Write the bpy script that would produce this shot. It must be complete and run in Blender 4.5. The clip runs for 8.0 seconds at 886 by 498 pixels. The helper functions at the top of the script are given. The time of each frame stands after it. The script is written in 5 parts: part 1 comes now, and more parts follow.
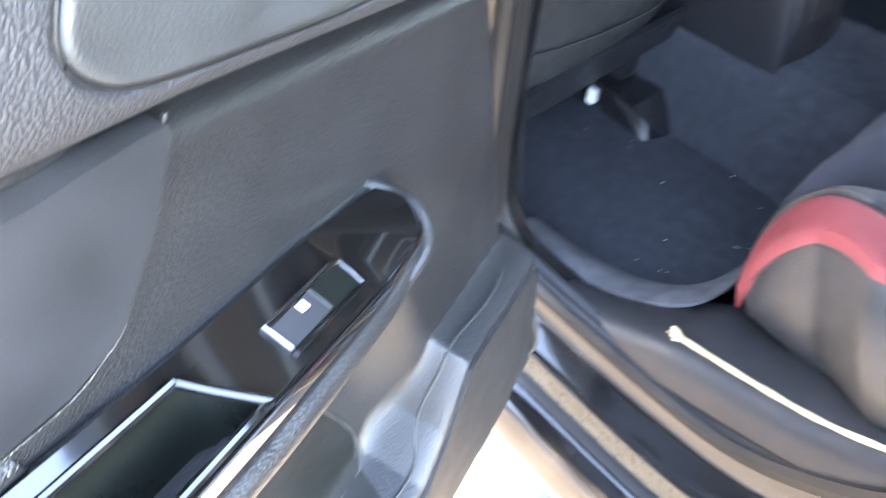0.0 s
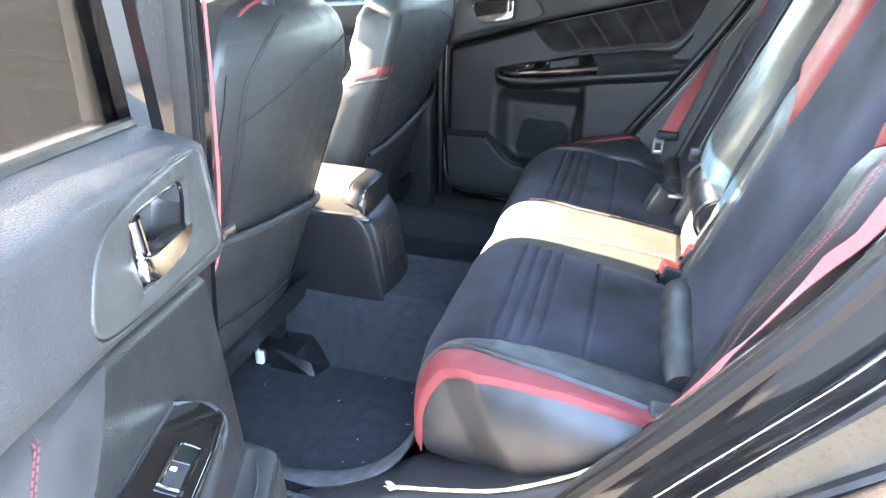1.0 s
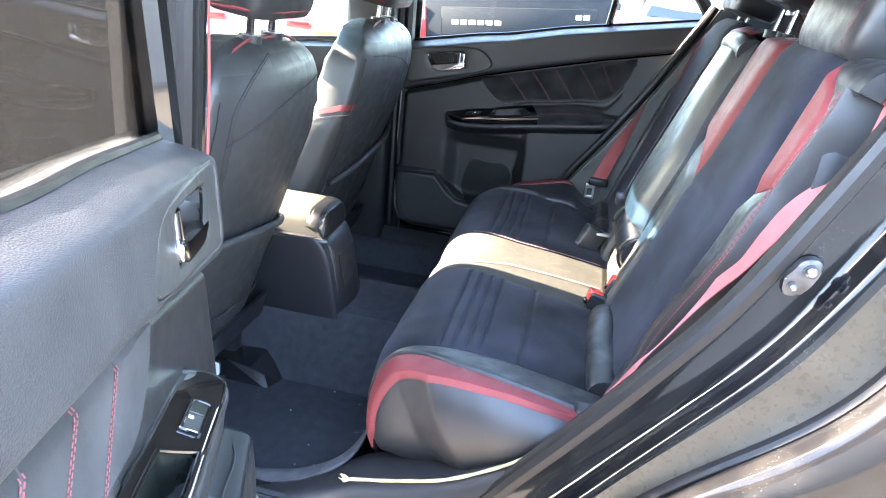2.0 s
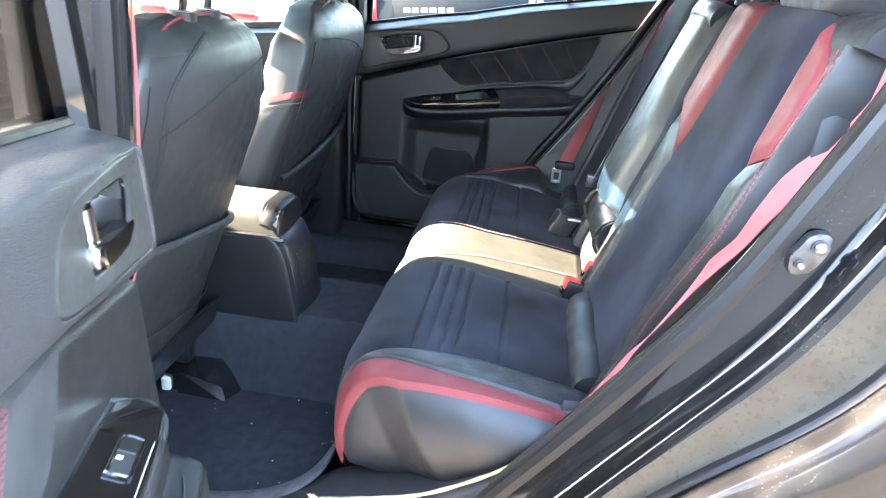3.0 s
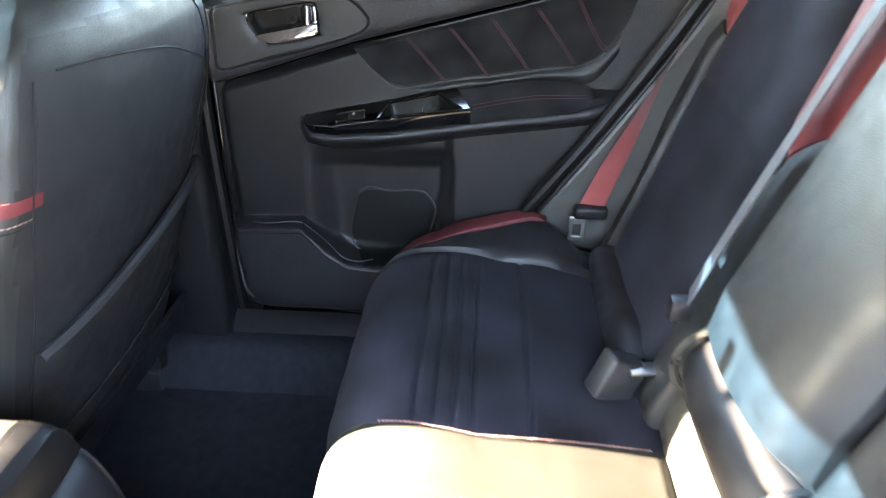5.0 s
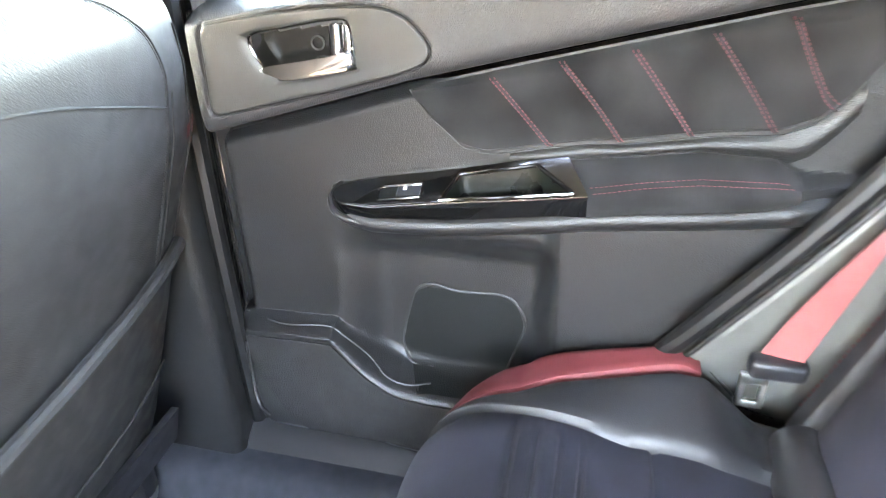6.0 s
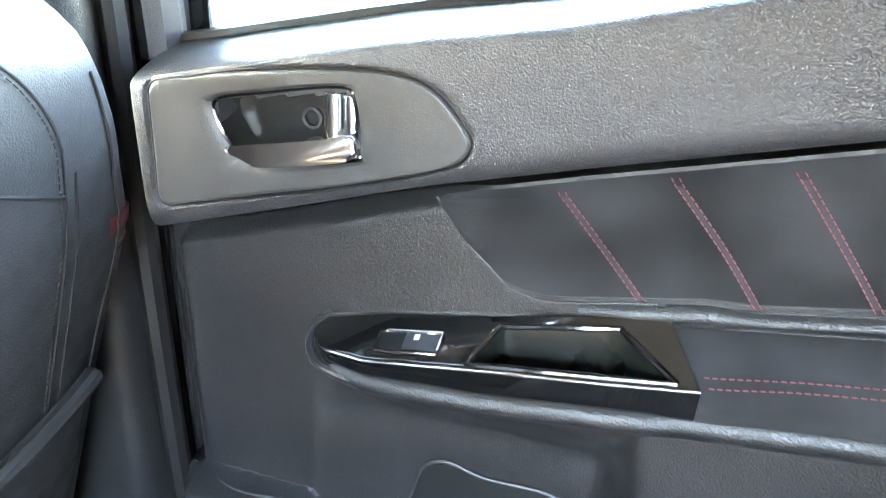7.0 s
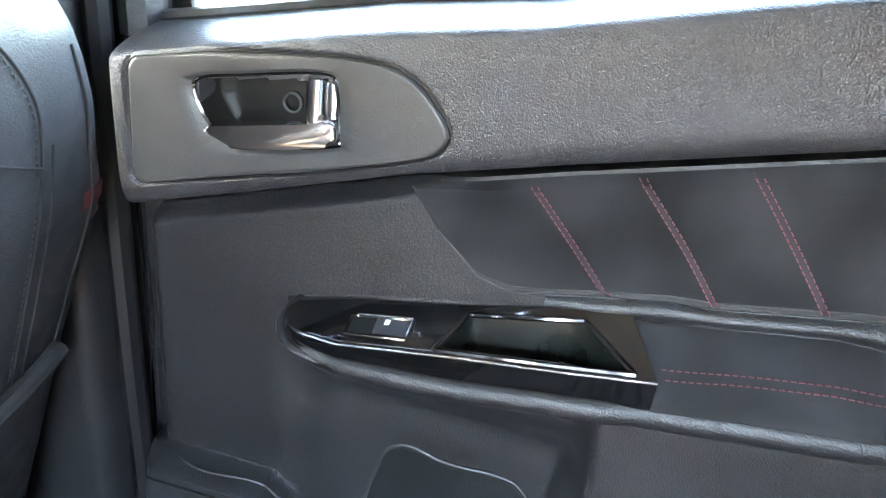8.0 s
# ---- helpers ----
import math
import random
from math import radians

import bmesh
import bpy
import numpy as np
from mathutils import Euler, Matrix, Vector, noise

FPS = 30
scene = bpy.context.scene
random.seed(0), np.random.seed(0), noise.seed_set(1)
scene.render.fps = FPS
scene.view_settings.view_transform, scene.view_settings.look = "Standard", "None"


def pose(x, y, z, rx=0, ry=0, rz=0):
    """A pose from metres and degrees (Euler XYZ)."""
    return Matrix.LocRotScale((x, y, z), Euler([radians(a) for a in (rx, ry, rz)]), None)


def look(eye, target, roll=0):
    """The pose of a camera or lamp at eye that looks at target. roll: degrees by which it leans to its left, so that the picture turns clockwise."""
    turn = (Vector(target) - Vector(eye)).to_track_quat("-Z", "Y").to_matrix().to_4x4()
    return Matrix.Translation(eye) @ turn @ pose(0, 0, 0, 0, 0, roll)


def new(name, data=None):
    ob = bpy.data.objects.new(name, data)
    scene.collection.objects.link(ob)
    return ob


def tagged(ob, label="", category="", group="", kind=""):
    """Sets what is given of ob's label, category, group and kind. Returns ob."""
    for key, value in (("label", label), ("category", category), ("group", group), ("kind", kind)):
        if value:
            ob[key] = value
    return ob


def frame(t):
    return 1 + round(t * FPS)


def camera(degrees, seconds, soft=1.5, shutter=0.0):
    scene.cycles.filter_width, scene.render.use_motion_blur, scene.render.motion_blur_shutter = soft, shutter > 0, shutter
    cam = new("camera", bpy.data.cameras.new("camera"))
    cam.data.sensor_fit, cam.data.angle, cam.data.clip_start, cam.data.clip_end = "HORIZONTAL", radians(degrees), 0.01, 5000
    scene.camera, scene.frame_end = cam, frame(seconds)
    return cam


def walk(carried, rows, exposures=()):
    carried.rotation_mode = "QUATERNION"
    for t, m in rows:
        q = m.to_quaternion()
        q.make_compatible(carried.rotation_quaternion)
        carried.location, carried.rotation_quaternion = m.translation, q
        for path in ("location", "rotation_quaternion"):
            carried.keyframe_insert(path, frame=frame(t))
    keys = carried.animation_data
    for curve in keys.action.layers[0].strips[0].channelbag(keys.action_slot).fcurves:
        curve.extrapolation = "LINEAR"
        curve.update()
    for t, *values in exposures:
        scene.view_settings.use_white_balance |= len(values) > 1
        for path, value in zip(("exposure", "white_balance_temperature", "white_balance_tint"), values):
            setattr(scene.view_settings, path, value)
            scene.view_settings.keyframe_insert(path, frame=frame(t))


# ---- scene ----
cam = camera(66.3, 8.0, soft=1.0, shutter=0.3)
PATH = [
    (0, (0.494, -1.2, 1.135), (-0.509, -0.391, -0.395), -0.9),
    (0.5, (0.556, -1.28, 1.2), (-0.14, 0.191, 0.037), 0.3),
    (1, (0.611, -1.462, 1.263), (0.128, 0.269, 0.386), 1.5),
    (1.5, (0.624, -1.569, 1.283), (0.236, 0.242, 0.53), 4.4),
    (2, (0.615, -1.616, 1.287), (0.295, 0.209, 0.532), 6.2),
    (2.2, (0.611, -1.63, 1.299), (0.315, 0.199, 0.545), 6.4),
    (3.3, (0.586, -1.397, 1.233), (0.395, 0.433, 0.448), 4.6),
    (3.5, (0.609, -1.284, 1.248), (0.368, 0.507, 0.392), 3.6),
    (4, (0.602, -1.072, 1.252), (0.349, 0.693, 0.346), 3.5),
    (4.5, (0.528, -0.799, 1.232), (0.359, 0.945, 0.268), 1.4),
    (4.7, (0.514, -0.701, 1.238), (0.457, 1.055, 0.282), 1.9),
    (5.8, (0.511, -0.162, 1.254), (0.131, 1.5, 0.209), -3.0),
    (6, (0.499, -0.075, 1.204), (0.078, 1.6, 0.195), -1.0),
    (6.5, (0.475, 0.09, 1.151), (-0.004, 1.785, 0.203), 1.0),
    (7, (0.438, 0.181, 1.15), (-0.119, 1.918, 0.33), 2.9),
    (7.5, (0.426, 0.212, 1.141), (-0.009, 1.987, 0.329), 5.8),
    (8, (0.435, 0.166, 1.152), (-0.016, 1.928, 0.321), 6.7),
]
walk(cam, [(t, look(eye, target, roll)) for t, eye, target, roll in PATH],
     exposures=[(0, 6.5, 7700, 20), (0.5, 6.55, 8000, 18), (1, 6.5, 7400, 17), (2.2, 6.02, 7150, 18), (3.5, 6.14, 7450, 14), (4.7, 5.95, 7450, 18), (5.8, 8.6, 9300, 20), (6.1, 8.55, 9200, 20), (6.5, 8.35, 8600, 18), (7, 8.35, 8000, 15), (7.5, 7.8, 7900, 17), (8, 7.85, 7900, 17)])

# ---- world, sun and exposure ----
world = bpy.data.worlds.new("world")
scene.world = world
world.use_nodes = True
wn = world.node_tree.nodes
sky = wn.new("ShaderNodeTexSky")
sky.sky_type = "NISHITA"
sky.sun_disc = False
sky.sun_elevation = radians(21)
sky.sun_rotation = radians(-92.6)
sky.dust_density = 0.3
wn["Background"].inputs["Strength"].default_value = 0.15
world.node_tree.links.new(sky.outputs[0], wn["Background"].inputs["Color"])
sun_data = bpy.data.lights.new("sun", "SUN")
sun_data.energy, sun_data.angle, sun_data.color = 4.5, radians(0.5), (1.0, 0.93, 0.81)
sun = new("sun", sun_data)
sun.matrix_world = look((-20.0, -0.9, 7.7), (0, 0, 0))


# ---- materials ----
def mat(name, color, rough=0.5, metal=0.0, grain=0.0, grain_scale=300.0, mottled=0.15, mottled_scale=9.0, coat=0.0,
        sheen=0.0, spec=0.5, wear=0.0, kind="noise"):
    """Principled surface with colour mottling at a coarse scale and bump and roughness variation at a fine one."""
    m = bpy.data.materials.new(name)
    m.use_nodes = True
    nt = m.node_tree
    n, l = nt.nodes, nt.links
    b = n["Principled BSDF"]
    b.inputs["Metallic"].default_value = metal
    b.inputs["Coat Weight"].default_value = coat
    b.inputs["Coat Roughness"].default_value = 0.04
    b.inputs["Sheen Weight"].default_value = sheen
    b.inputs["Sheen Roughness"].default_value = 0.55
    b.inputs["Specular IOR Level"].default_value = spec
    co = n.new("ShaderNodeTexCoord")
    big = n.new("ShaderNodeTexNoise")
    big.inputs["Scale"].default_value = mottled_scale
    big.inputs["Detail"].default_value = 6
    l.new(co.outputs["Object"], big.inputs["Vector"])
    ramp = n.new("ShaderNodeMapRange")
    ramp.inputs["From Min"].default_value, ramp.inputs["From Max"].default_value = 0.3, 0.7
    ramp.inputs["To Min"].default_value, ramp.inputs["To Max"].default_value = 1 - mottled, 1 + mottled
    l.new(big.outputs["Fac"], ramp.inputs["Value"])
    mul = n.new("ShaderNodeVectorMath")
    mul.operation = "SCALE"
    mul.inputs[0].default_value = color
    l.new(ramp.outputs[0], mul.inputs["Scale"])
    l.new(mul.outputs[0], b.inputs["Base Color"])
    rr = n.new("ShaderNodeMapRange")
    rr.inputs["From Min"].default_value, rr.inputs["From Max"].default_value = 0.3, 0.7
    rr.inputs["To Min"].default_value, rr.inputs["To Max"].default_value = max(0.02, rough * (1 - 0.18 - wear)), min(1, rough * (1.15 + wear))
    fine = n.new("ShaderNodeTexNoise")
    fine.inputs["Scale"].default_value = mottled_scale * 4
    fine.inputs["Detail"].default_value = 5
    l.new(co.outputs["Object"], fine.inputs["Vector"])
    l.new(fine.outputs["Fac"], rr.inputs["Value"])
    l.new(rr.outputs[0], b.inputs["Roughness"])
    if grain:
        if kind == "leather":
            g = n.new("ShaderNodeTexVoronoi")
            g.feature = "F1"
            g.inputs["Scale"].default_value = grain_scale
            wob = n.new("ShaderNodeTexNoise")
            wob.inputs["Scale"].default_value = grain_scale * 0.6
            l.new(co.outputs["Object"], wob.inputs["Vector"])
            shift = n.new("ShaderNodeVectorMath")
            shift.operation = "MULTIPLY_ADD"
            shift.inputs[1].default_value = (1.1 / grain_scale,) * 3
            l.new(wob.outputs["Color"], shift.inputs[0])
            l.new(co.outputs["Object"], shift.inputs[2])
            out = g.outputs["Distance"]
        else:
            g = n.new("ShaderNodeTexNoise")
            g.inputs["Scale"].default_value = grain_scale
            g.inputs["Detail"].default_value = 3
            out = g.outputs["Fac"]
        l.new(shift.outputs[0] if kind == "leather" else co.outputs["Object"], g.inputs["Vector"])
        bump = n.new("ShaderNodeBump")
        bump.inputs["Strength"].default_value = grain
        bump.inputs["Distance"].default_value = 0.45 / grain_scale if kind == "leather" else 0.0012
        bump.invert = kind == "leather"
        l.new(out, bump.inputs["Height"])
        l.new(bump.outputs[0], b.inputs["Normal"])
    return m


LEATHER = mat("black leather", (0.0155, 0.0155, 0.0165), 0.42, grain=0.35, grain_scale=800, kind="leather", mottled=0.2, wear=0.15, spec=0.40)
# Lighter copy of the black leather for panels that catch sheen and sky light.
LEATHER_SHEEN = mat("black leather with sheen in its colour", (0.021, 0.0222, 0.0215), 0.46, grain=0.35, grain_scale=800, kind="leather", mottled=0.2, wear=0.1, spec=0.52)
# Dull copy of the seat leather; it stands for shade on the rear faces.
SEATBACK = mat("duller leather for shaded seat backs", (0.022, 0.0222, 0.0225), 0.50, grain=0.4, grain_scale=700, kind="leather", mottled=0.2, wear=0.1, spec=0.24)
SILL = mat("matt sill plastic", (0.010, 0.010, 0.011), 0.55, grain=0.35, grain_scale=800, mottled=0.25, spec=0.28)
FOLDED = mat("thin shiny plastic", (0.009, 0.009, 0.010), 0.18, mottled=0.3, mottled_scale=40, spec=0.6)
# Lighter, warmer copy of the leather: sunlight is put into its base colour.
LEATHER_SUNLIT = mat("centre leather with the sun in its colour", (0.037, 0.0357, 0.0292), 0.60, grain=0.2, grain_scale=900, kind="leather", mottled=0.12, wear=0.1, spec=0.16)
SUEDE = mat("black suede", (0.012, 0.0125, 0.0185), 0.95, grain=0.6, grain_scale=1100, mottled=0.95, mottled_scale=8, sheen=0.045, spec=0.10)
DOOR_SUEDE = mat("door suede", (0.0150, 0.0150, 0.0160), 0.95, grain=0.3, grain_scale=1400, mottled=0.6, mottled_scale=16, sheen=0.05, spec=0.12)
SWITCH = mat("switch plastic", (0.014, 0.014, 0.015), 0.38, grain=0.1, grain_scale=900)
RED = mat("red leather", (0.138, 0.027, 0.029), 0.58, grain=0.3, grain_scale=800, kind="leather", mottled=0.12, spec=0.22)
CUP = mat("dark cup plastic", (0.005, 0.006, 0.005), 0.30, grain=0.1, grain_scale=700, mottled=0.2, spec=0.18)
HANDLE_CUP = mat("dark satin handle recess", (0.012, 0.011, 0.010), 0.24, mottled=0.2, spec=0.45)
RED_CLOTH = mat("red webbing", (0.30, 0.055, 0.052), 0.7, grain=0.5, grain_scale=900, mottled=0.06, sheen=0.2)
BLACK_CLOTH = mat("black webbing", (0.03, 0.03, 0.034), 0.6, grain=0.5, grain_scale=900, mottled=0.1, sheen=0.2)
PLASTIC = mat("grained black plastic", (0.0125, 0.0125, 0.013), 0.36, grain=0.55, grain_scale=640, kind="leather", mottled=0.2, spec=0.42)
PADDED = mat("padded leatherette", (0.0235, 0.0235, 0.0255), 0.44, grain=0.75, grain_scale=640, kind="leather", mottled=0.10, mottled_scale=5, spec=0.40)
SATIN = mat("satin plastic", (0.027, 0.028, 0.028), 0.40, grain=0.30, grain_scale=800, mottled=0.2, mottled_scale=22, spec=0.4)
TRIM = mat("dark trim plastic", (0.012, 0.012, 0.014), 0.40, grain=0.35, grain_scale=700, mottled=0.2, spec=0.36)
GLOSS = mat("piano black", (0.004, 0.004, 0.004), 0.07, coat=1.0, mottled=0.05)
CHROME = mat("chrome", (0.50, 0.50, 0.51), 0.14, metal=1.0, mottled=0.05)
STEEL = mat("plated steel", (0.55, 0.55, 0.54), 0.32, metal=1.0, mottled=0.15)
RUBBER = mat("rubber seal", (0.0055, 0.0055, 0.006), 0.44, grain=0.2, grain_scale=800, mottled=0.2, spec=0.32)
CARPET = mat("dark carpet", (0.0265, 0.029, 0.0345), 0.98, grain=0.9, grain_scale=900, mottled=0.2, mottled_scale=45, spec=0.1)
CARPET_GREY = mat("grey carpet edging", (0.060, 0.060, 0.064), 0.98, grain=1.0, grain_scale=1000, mottled=0.3, mottled_scale=40, spec=0.1)
THREAD_RED = mat("red thread", (0.16, 0.032, 0.036), 0.8)
DART = mat("reddish suede dart", (0.033, 0.026, 0.029), 0.95, grain=0.3, grain_scale=1400, mottled=0.3, spec=0.1)
BOLT = mat("plated bolt steel", (0.20, 0.20, 0.205), 0.35, metal=0.9, mottled=0.3, mottled_scale=80)
STRIKER = mat("dull striker steel", (0.085, 0.086, 0.092), 0.42, metal=0.9, mottled=0.3, mottled_scale=60)
TRIM_GREY = mat("grey pillar plastic", (0.085, 0.085, 0.078), 0.5, grain=0.4, grain_scale=600, mottled=0.15)
THREAD_PALE = mat("pale pink thread", (0.42, 0.24, 0.20), 0.8)
THREAD_BLACK = mat("black thread", (0.014, 0.014, 0.0145), 0.8, spec=0.2)
HEADLINER = mat("headliner cloth", (0.16, 0.16, 0.155), 0.95, grain=0.4, grain_scale=900)
RED_PLASTIC = mat("red button plastic", (0.62, 0.05, 0.035), 0.35)
WHITE_PLASTIC = mat("white plastic", (0.75, 0.75, 0.73), 0.5)
CORD = mat("pale cord", (0.36, 0.29, 0.15), 0.85, grain=0.6, grain_scale=900, mottled=0.2, mottled_scale=60)
PAINT = mat("black car paint", (0.004, 0.004, 0.0045), 0.12, coat=0.35, mottled=0.1, spec=0.3)
WHITE_PAINT = mat("white car paint", (0.72, 0.72, 0.72), 0.3, coat=0.8, mottled=0.03)
SILVER_PAINT = mat("silver car paint", (0.55, 0.57, 0.6), 0.35, metal=0.4, coat=0.8, mottled=0.04)
DARK_PAINT = mat("dark pickup paint", (0.007, 0.008, 0.011), 0.65, coat=0.0, spec=0.12, mottled=0.06)
TYRE = mat("tyre rubber", (0.02, 0.02, 0.02), 0.8, grain=0.3)
ASPHALT = mat("pale pavement", (0.155, 0.138, 0.115), 0.95, grain=0.9, grain_scale=260, mottled=0.25, mottled_scale=2, spec=0.2)
DASH = mat("matt dashboard", (0.026, 0.026, 0.028), 0.85, grain=0.4, grain_scale=500, mottled=0.15, spec=0.12)
BONNET = mat("dusty black bonnet", (0.03, 0.029, 0.027), 0.75, grain=0.2, mottled=0.25, spec=0.15)
MULCH = mat("mulch bed", (0.13, 0.075, 0.045), 0.95, grain=1.0, grain_scale=60, mottled=0.5, mottled_scale=14)
LEAF = mat("shrub leaves", (0.06, 0.10, 0.03), 0.6, mottled=0.4, mottled_scale=20)
AMBER = mat("amber lamp lens", (0.75, 0.13, 0.02), 0.15, coat=0.6)
RED_LENS = mat("red lamp lens", (0.45, 0.02, 0.02), 0.15, coat=0.6)
LETTER = mat("pale lettering", (0.5, 0.5, 0.5), 0.4, metal=0.3)
ICON = mat("white printed icon", (0.8, 0.8, 0.78), 0.5)


def glass_mat(name, tint, rough=0.0, ior=1.35, dust=0.0):
    """Thin pane: clear through, tinted, with a mirror gloss that grows at glancing angles."""
    m = bpy.data.materials.new(name)
    m.use_nodes = True
    nt = m.node_tree
    n, l = nt.nodes, nt.links
    n.remove(n["Principled BSDF"])
    clear = n.new("ShaderNodeBsdfTransparent")
    clear.inputs["Color"].default_value = (*tint, 1)
    gloss = n.new("ShaderNodeBsdfGlossy")
    gloss.inputs["Roughness"].default_value = rough
    fresnel = n.new("ShaderNodeFresnel")
    fresnel.inputs["IOR"].default_value = ior
    mix = n.new("ShaderNodeMixShader")
    l.new(fresnel.outputs[0], mix.inputs[0])
    l.new(clear.outputs[0], mix.inputs[1])
    l.new(gloss.outputs[0], mix.inputs[2])
    out = mix.outputs[0]
    # Pale translucent film: dust, plus haze standing in for the pane's reflections.
    if dust:
        film = n.new("ShaderNodeBsdfTranslucent")
        film.inputs["Color"].default_value = (0.55, 0.56, 0.58, 1)
        top = n.new("ShaderNodeMixShader")
        top.inputs[0].default_value = dust
        l.new(out, top.inputs[1])
        l.new(film.outputs[0], top.inputs[2])
        out = top.outputs[0]
    l.new(out, n["Material Output"].inputs["Surface"])
    return m


GLASS = glass_mat("clear window glass", (0.83, 0.87, 0.85), 0.0, 1.2)
PRIVACY = glass_mat("dark tinted window glass", (0.56, 0.58, 0.60), 0.02, 1.6, 0.0015)
SHADE_BAND = glass_mat("blue shade band glass", (0.25, 0.38, 0.49), 0.0, 1.1)


def dusty(m):
    """Pale dust specks and water spots lying on the paint."""
    nt = m.node_tree
    n, l = nt.nodes, nt.links
    b = n["Principled BSDF"]
    src = b.inputs["Base Color"].links[0].from_socket
    co = n.new("ShaderNodeTexCoord")
    v = n.new("ShaderNodeTexVoronoi")
    v.inputs["Scale"].default_value = 230
    l.new(co.outputs["Object"], v.inputs["Vector"])
    r = n.new("ShaderNodeMapRange")
    r.inputs["From Min"].default_value, r.inputs["From Max"].default_value = 0.17, 0.05
    r.inputs["To Min"].default_value, r.inputs["To Max"].default_value = 0.024, 0.50
    l.new(v.outputs["Distance"], r.inputs["Value"])
    z = n.new("ShaderNodeTexNoise")
    z.inputs["Scale"].default_value = 14
    l.new(co.outputs["Object"], z.inputs["Vector"])
    zr = n.new("ShaderNodeMapRange")
    zr.inputs["From Min"].default_value, zr.inputs["From Max"].default_value = 0.45, 0.75
    l.new(z.outputs["Fac"], zr.inputs["Value"])
    mm = n.new("ShaderNodeMath")
    mm.operation = "MULTIPLY"
    l.new(r.outputs[0], mm.inputs[0])
    l.new(zr.outputs[0], mm.inputs[1])
    mix = n.new("ShaderNodeMix")
    mix.data_type = "RGBA"
    l.new(mm.outputs[0], mix.inputs["Factor"])
    l.new(src, mix.inputs["A"])
    mix.inputs["B"].default_value = (0.32, 0.29, 0.24, 1)
    l.new(mix.outputs["Result"], b.inputs["Base Color"])


dusty(PAINT)
DUSTY_PAINT = mat("paint under a film of dust", (0.029, 0.0245, 0.0175), 0.30, coat=0.2, mottled=0.2, mottled_scale=30, spec=0.32)
dusty(DUSTY_PAINT)


# ---- building helpers ----
def V(*a):
    return Vector(a)


def lerp(a, b, t):
    return a + (b - a) * t


def sst(a, b, v):
    t = min(1.0, max(0.0, (v - a) / (b - a)))
    return t * t * (3 - 2 * t)


def table(xs, ys):
    return lambda v: float(np.interp(v, xs, ys))


def smooth_line(pts, n=8, closed=False):
    """Catmull-Rom line through the points."""
    pts = [Vector(p) for p in pts]
    out, k = [], len(pts)
    for i in range(k if closed else k - 1):
        p1, p2 = pts[i], pts[(i + 1) % k]
        p0 = pts[i - 1] if (i or closed) else p1 * 2 - p2
        p3 = pts[(i + 2) % k] if (closed or i + 2 < k) else p2 * 2 - p1
        for j in range(n):
            t = j / n
            out.append(0.5 * ((2 * p1) + (p2 - p0) * t + (2 * p0 - 5 * p1 + 4 * p2 - p3) * t * t + (3 * p1 - p0 - 3 * p2 + p3) * t ** 3))
    if not closed:
        out.append(pts[-1])
    return out


def finish(name, bm, material, sharp=35):
    me = bpy.data.meshes.new(name)
    bmesh.ops.recalc_face_normals(bm, faces=bm.faces)
    bm.to_mesh(me)
    bm.free()
    for p in me.polygons:
        p.use_smooth = True
    me.set_sharp_from_angle(angle=radians(sharp))
    me.materials.append(material)
    return new(name, me)


def thing(name, base, label, category, group="", kind=""):
    ob = new(name)
    ob.empty_display_size = 0.05
    ob.location = base
    return tagged(ob, label, category, group, kind)


def part(name, bm, material, parent, label="", sharp=35):
    ob = finish(name, bm, material, sharp)
    ob.parent = parent
    if parent.type == "EMPTY":
        ob.matrix_parent_inverse = Matrix.Translation(parent.location).inverted()
    if label:
        ob["label"] = label
    return ob


def setting(name, bm, material, label, category="", sharp=35):
    return tagged(finish(name, bm, material, sharp), label, category or name, kind="structure")


def sheet(rows, thick=0.0, push=None, closed=False):
    """A surface through rows of points; with thick, closed behind by a second layer pushed along push."""
    bm = bmesh.new()

    def lay(rr, off):
        return [[bm.verts.new(p + off) for p in r] for r in rr]

    a = lay(rows, V(0, 0, 0))
    nr, nc = len(a), len(a[0])

    def quads(g, flip):
        for i in range(nr - 1):
            for j in range(nc if closed else nc - 1):
                q = (g[i][j], g[i + 1][j], g[i + 1][(j + 1) % nc], g[i][(j + 1) % nc])
                bm.faces.new(q[::-1] if flip else q)

    quads(a, False)
    if thick:
        b = lay(rows, push.normalized() * thick)
        quads(b, True)
        for i in range(nr - 1):
            if not closed:
                bm.faces.new((a[i][0], b[i][0], b[i + 1][0], a[i + 1][0]))
                bm.faces.new((a[i][-1], a[i + 1][-1], b[i + 1][-1], b[i][-1]))
        for j in range(nc if closed else nc - 1):
            k = (j + 1) % nc
            bm.faces.new((a[0][j], a[0][k], b[0][k], b[0][j]))
            bm.faces.new((a[-1][j], b[-1][j], b[-1][k], a[-1][k]))
    return bm


